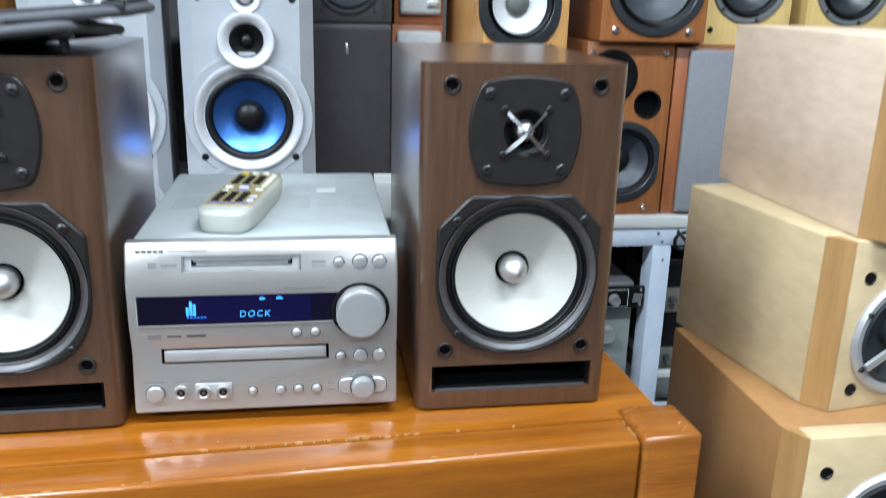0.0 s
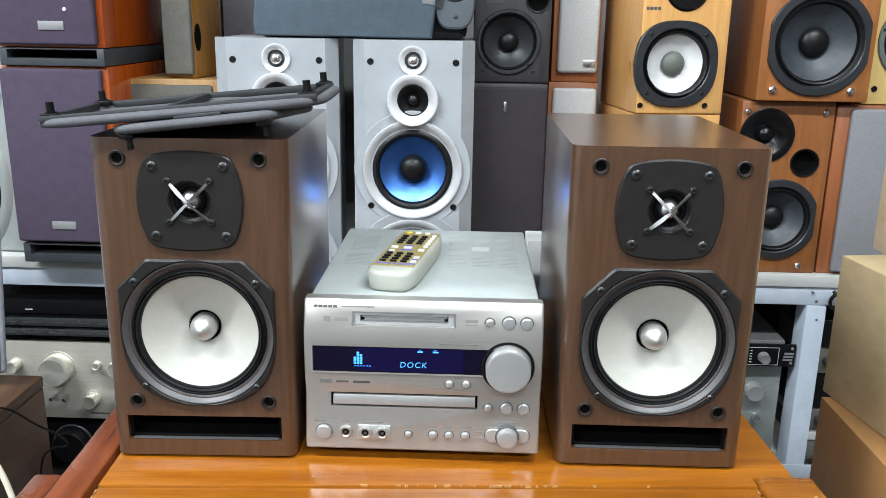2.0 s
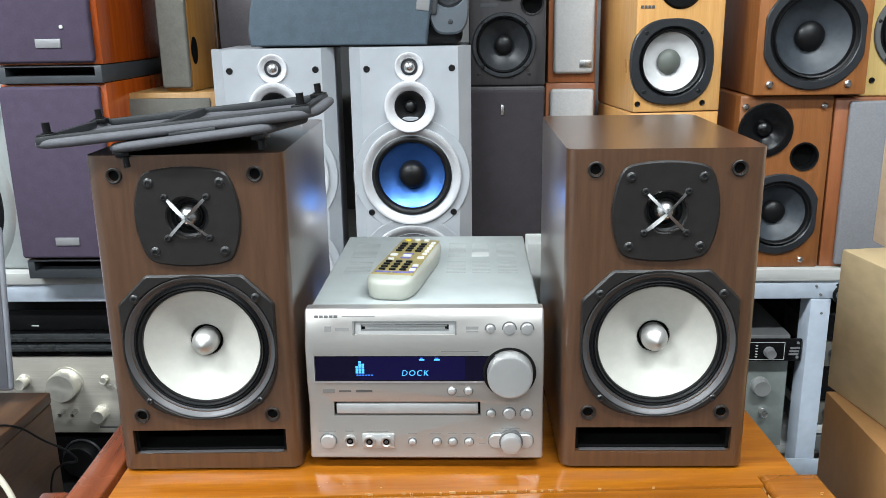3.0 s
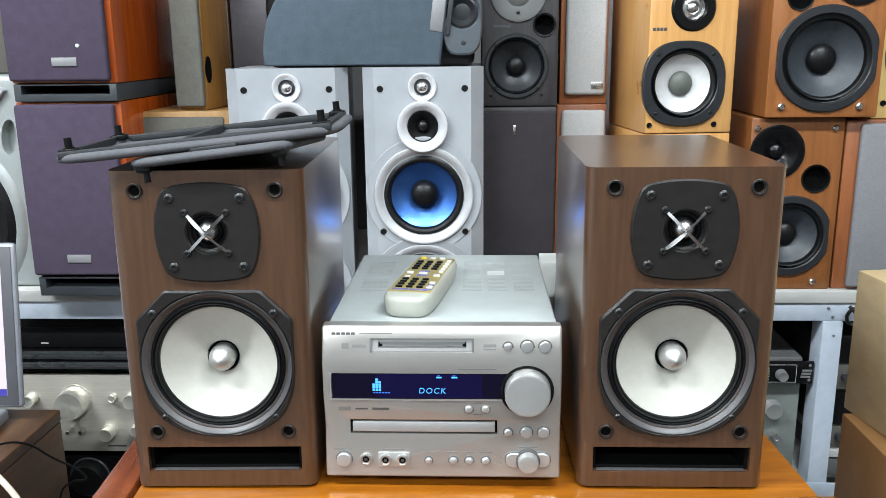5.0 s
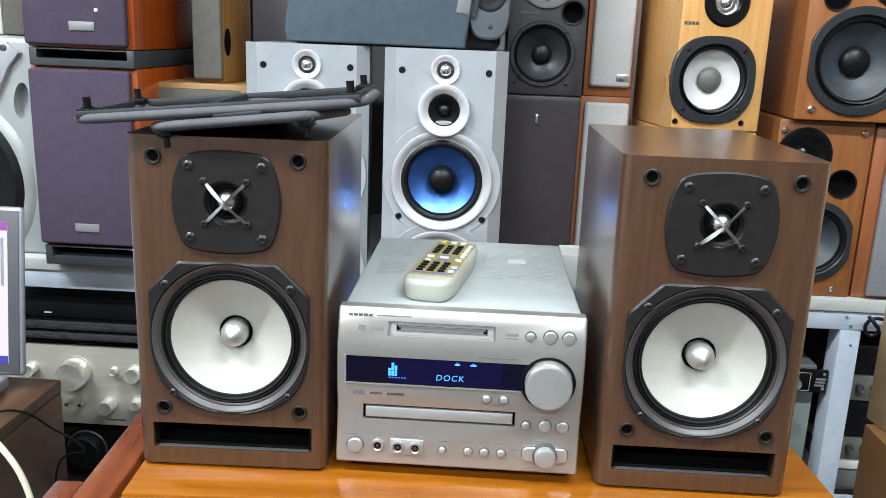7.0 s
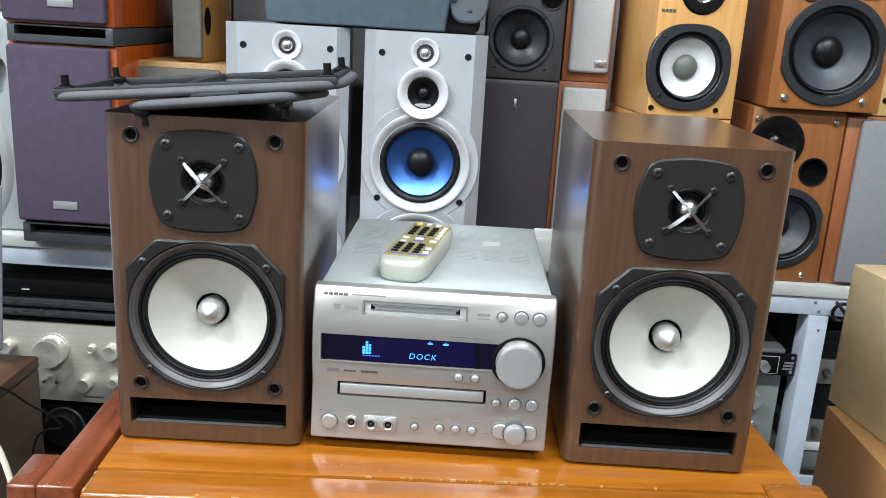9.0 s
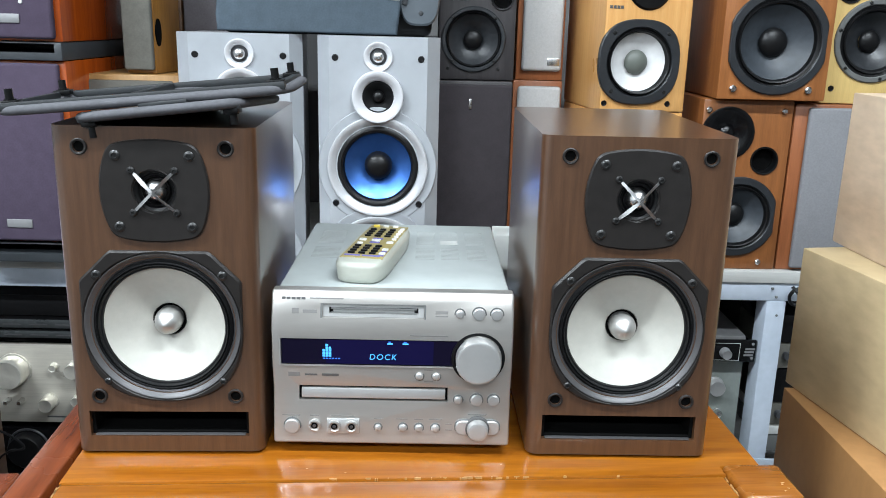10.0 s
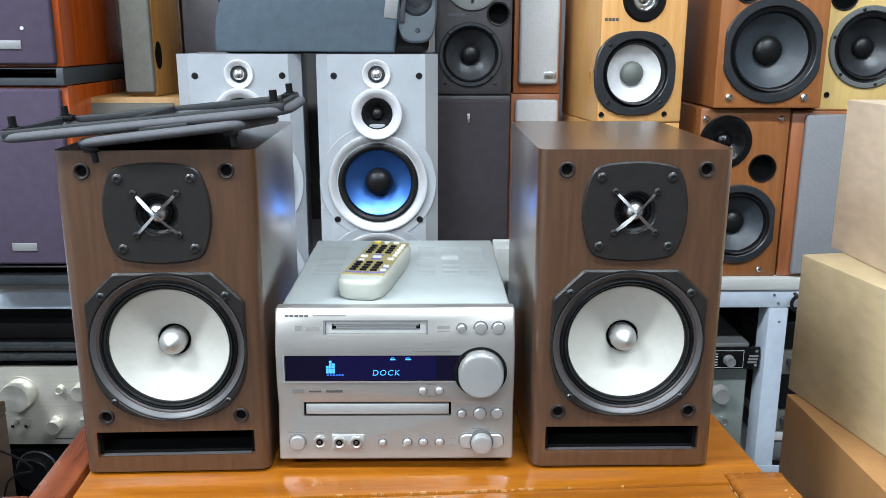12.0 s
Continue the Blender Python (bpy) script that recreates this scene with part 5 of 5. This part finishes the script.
part("knob_rim", ring_plate(lambda a: 0.0368, 0.0338, -0.0050, -0.002, 0.047, 0.078, 56, 0.0006), trim_dark, big)
ru = thing("rack_processor", "black rack unit with small knob and white marks", "rack unit", pose(0.50, 0.655, 0.5765))
part("case", bm_box(-0.14, 0.080, 0.0055, 0.24, 0.002, 0.047, 0.004), guard_metal, ru, "dull grey metal case")
part("front", bm_box(-0.16, 0.0965, 0, 0.0050, 0.001, 0.041, 0.0012), deck_black, ru)
knob(ru, 0.043, 0.018, 0.0085, 0.014, badge_silver)
part("outline", joined(bm_box(-0.02, 0.0685, -0.0005, 0.001, 0.0345, 0.0352), bm_box(-0.02, 0.0685, -0.0005, 0.001, 0.0035, 0.0042), bm_box(0.0680, 0.0687, -0.0005, 0.001, 0.0042, 0.0345)), paper_white, ru)
for z0, x0 in ((0.012, 0.0760), (0.0175, 0.0770), (0.023, 0.0780)):
    part("printed_bar", bm_box(x0, x0 + 0.016, -0.0006, 0.001, z0, z0 + 0.0036), badge_silver, ru)
for k in range(5):
    part("printed_bar", bm_box(0.020, 0.024, -0.0006, 0.001, 0.008 + 0.005 * k, 0.0095 + 0.005 * k), paper_white, ru)
for z in (0.008, 0.034):
    part("rack_hole", disc(0.0905, z, 0.0026, -0.0004, 0.002, 14, 0.0002), badge_silver, ru)
sa = thing("stereo_amplifier", "silver amplifier with pale knob under a rack unit", "amplifier", pose(0.49, 0.675, 0.4025))
part("case", bm_box(-0.12, 0.092, 0.004, 0.24, 0.004, 0.1735, 0.002), sage_paint, sa)
part("faceplate", bm_box(-0.12, 0.0945, 0, 0.0038, 0.006, 0.172, 0.001), sage_paint, sa, "grey-green faceplate")
knob(sa, 0.049, 0.122, 0.0145, 0.018, amp_trim)
knob(sa, 0.058, 0.072, 0.006, 0.014, silver)
for fx in (-0.09, 0.07):
    part("foot", bm_box(fx - 0.01, fx + 0.01, 0.01, 0.2, 0, 0.0038), rubber, sa)
z = 0.4025
for k, (hh, mt, txt) in enumerate(((0.034, vent_dark, "dim grey component at the bottom of a stack"), (0.019, paper_white, "thin white box lying in a stack of components"), (0.043, olive_cloth, "olive-grey component with a small knob in a stack"),
                                   (0.064, deck_black, "black component in a stack under the shelf"), (0.048, olive_cloth, "olive-grey component with two knobs in a stack"), (0.050, deck_black, "black component on top of a stack"))):
    d = thing("component", txt, "hi-fi component", pose(0.75, 0.662, z), "component stack")
    part("case", bm_box(-0.108, 0.12, 0.004, 0.2, 0, hh - 0.0005, 0.002), mt, d)
    part("front", bm_box(-0.112, 0.12, 0, 0.0038, 0.002, hh - 0.002, 0.001), mt, d)
    if k in (2, 4):
        knob(d, -0.098, hh * 0.55, 0.006, 0.010, trim_dark)
        knob(d, -0.074, hh * 0.55, 0.006, 0.010, trim_dark)
    z += hh


# ---- stack of birch speakers beside the table ----
def birch_speaker(m, side_mat, w, d, h, label, drop=0.034):
    s = thing("bookshelf_speaker", label, "speaker", m, "stack of birch speakers")
    box = part("cabinet", bm_box(0.0, w, 0.022, d, 0, h, 0.0015), side_mat, s)
    front = part("baffle", bm_box(0.0145, w, 0.0, 0.0215, 0, h, 0.0012), birch_gold, s, "pale wood baffle")
    bm = bmesh.new()
    tri = [(0.0, 0.0215), (0.0138, 0.0215), (0.0138, 0.0006)]
    lo = [bm.verts.new((x, y, 0.0004)) for x, y in tri]
    hi = [bm.verts.new((x, y, h - 0.0004)) for x, y in tri]
    for i in range(3):
        bm.faces.new((lo[i], lo[(i + 1) % 3], hi[(i + 1) % 3], hi[i]))
    bm.faces.new(lo)
    bm.faces.new(hi)
    bmesh.ops.recalc_face_normals(bm, faces=bm.faces)
    part("corner_strip", bm, strip_wood, s, "golden solid wood corner strip")
    cx, cz = 0.012 + (w - 0.012) / 2, h * 0.42
    carve(front, hole(cx, cz, 0.047, 0.018))
    dr = part("driver", ring_plate(lambda a: 0.0565, 0.046, -0.005, 0.001, cx, cz, 80, 0.003), amp_trim, s, "cast silver driver frame")
    part("cone", lathe([(0.047, 0.000), (0.042, -0.003), (0.037, 0.002), (0.014, 0.014), (0.012, 0.008), (0, 0.004)], cx, cz, 0, 56), black_cone, dr)
    for k in range(3):
        a = radians(90 + 120 * k)
        part("guard_arm", moved(bm_box(0.006, 0.048, -0.0085, -0.0045, -0.004, 0.004, 0.0012), pose(cx, 0, cz) @ Matrix.Rotation(-a, 4, "Y")), amp_trim, dr)
    for k in range(6):
        a = radians(30 + 60 * k)
        screw(dr, cx + 0.0515 * math.cos(a), cz + 0.0515 * math.sin(a), 0.003, -0.005)
    for x in (0.034, w - 0.016):
        for z in (0.020, h - drop):
            part("grille_socket", lathe([(0.0060, 0.0005), (0.0060, -0.0008), (0.0045, -0.0012), (0.0040, -0.0003), (0, -0.0003)], x, z, 0, 20), black_plastic, s)
    return s


birch_speaker(pose(0.4363, -0.064, 0.580, 0, 0, 0.2), tan_veneer, 0.19, 0.2485, 0.160, "tan wood speaker at the bottom of a stack")
birch_speaker(pose(0.4785, -0.024, 0.7405, 0, 0, 9.2), birch_gold, 0.152, 0.2255, 0.1595, "yellowed birch speaker in the middle of a stack")
birch_speaker(pose(0.4995, -0.0315, 0.9005, 0, 0, 2.4), birch, 0.152, 0.262, 0.1665, "pale birch speaker on top of a stack")
st = thing("stool", "plain wooden stool carrying a stack of speakers", "stool", pose(0.53, 0.07, 0))
part("seat", bm_box(-0.14, 0.16, -0.15, 0.15, 0.556, 0.5795, 0.003), tan_veneer, st)
for lx in (-0.13, 0.12):
    for ly in (-0.14, 0.11):
        part("leg", bm_box(lx, lx + 0.03, ly, ly + 0.03, 0, 0.5555, 0.002), tan_veneer, st)

# ---- walnut box with the laptop ----
wb = thing("wooden_cabinet", "dark walnut cabinet standing beside the table", "cabinet", pose(-0.576, 0.02, 0))
part("top_panel", bm_box(-0.42, 0.0, 0, 0.40, 0.612, 0.63, 0.003), aged_walnut, wb)
part("side_panel", bm_box(-0.018, -0.001, 0.001, 0.399, 0, 0.6115, 0.002), aged_walnut, wb)
part("side_panel", bm_box(-0.419, -0.402, 0.001, 0.399, 0, 0.6115, 0.002), aged_walnut, wb)
part("front_panel", bm_box(-0.4015, -0.0185, 0.004, 0.02, 0.02, 0.6115, 0.002), aged_walnut, wb)
part("back_panel", bm_box(-0.4015, -0.0185, 0.385, 0.397, 0.02, 0.6115, 0.002), aged_walnut, wb)
lt = thing("laptop", "open grey laptop with lit screen on a walnut cabinet", "laptop", pose(-0.775, 0.375, 0.6305, 0, 0, 0))
part("base", bm_box(-0.17, 0.150, -0.235, 0.0, 0.003, 0.022, 0.005, 3), laptop_grey, lt)
part("keyboard", bm_box(-0.14, 0.125, -0.13, -0.02, 0.0222, 0.0242, 0.001), bezel_grey, lt)
TILT = pose(0, 0, 0.022, -8)
lid_ = part("screen_lid", bm_box(-0.17, 0.172, -0.004, 0.006, 0.0, 0.232, 0.006, 3), laptop_grey, lt, "", TILT)
part("bezel", bm_box(-0.166, 0.167, -0.0052, -0.0042, 0.005, 0.227, 0.0004), bezel_grey, lid_)
part("screen", bm_box(-0.152, 0.152, -0.0060, -0.0053, 0.018, 0.212), screen_glow, lid_, "lit pale screen")
part("taskbar", bm_box(-0.152, 0.152, -0.0064, -0.0060, 0.018, 0.028), screen_blue, lid_)
part("tab_bar", bm_box(-0.152, 0.152, -0.0064, -0.0060, 0.200, 0.212), screen_red, lid_)
part("scroll_bar", bm_box(0.143, 0.147, -0.0064, -0.0060, 0.125, 0.190), laptop_grey, lid_)

# ---- cables ----
cable("usb_cable", [(-0.660, 0.270, 0.640), (-0.612, 0.280, 0.638), (-0.580, 0.310, 0.632), (-0.552, 0.345, 0.590), (-0.527, 0.362, 0.561), (-0.523, 0.366, 0.549), (-0.545, 0.370, 0.541), (-0.566, 0.375, 0.52), (-0.567, 0.38, 0.40)], 0.0016, rubber, "thin black cable hanging off the laptop")
cable("cable", [(-0.66, 0.12, 0.636), (-0.56, 0.03, 0.78), (-0.44, -0.045, 0.825), (-0.385, -0.05, 0.785), (-0.361, -0.05, 0.741), (-0.357, -0.05, 0.60), (-0.39, -0.04, 0.3), (-0.42, -0.02, 0.005)], 0.0027, white_cable, "cream cable hanging beside the table")
plug = part("usb_plug", bm_box(-0.018, 0.018, -0.007, 0.007, -0.004, 0.004, 0.002), rubber, None, "", pose(-0.628, 0.276, 0.6385, 0, 0, 15))
tagged(plug, "black cable plug pushed into the laptop", "plug")
cable("cable", [(0.634, 0.632, 0.722), (0.642, 0.624, 0.712), (0.650, 0.626, 0.700), (0.644, 0.632, 0.690), (0.634, 0.634, 0.696), (0.636, 0.630, 0.715), (0.655, 0.632, 0.718), (0.70, 0.645, 0.69), (0.72, 0.66, 0.55), (0.73, 0.68, 0.31)], 0.003, rubber, "black cable looped round the shelf post")
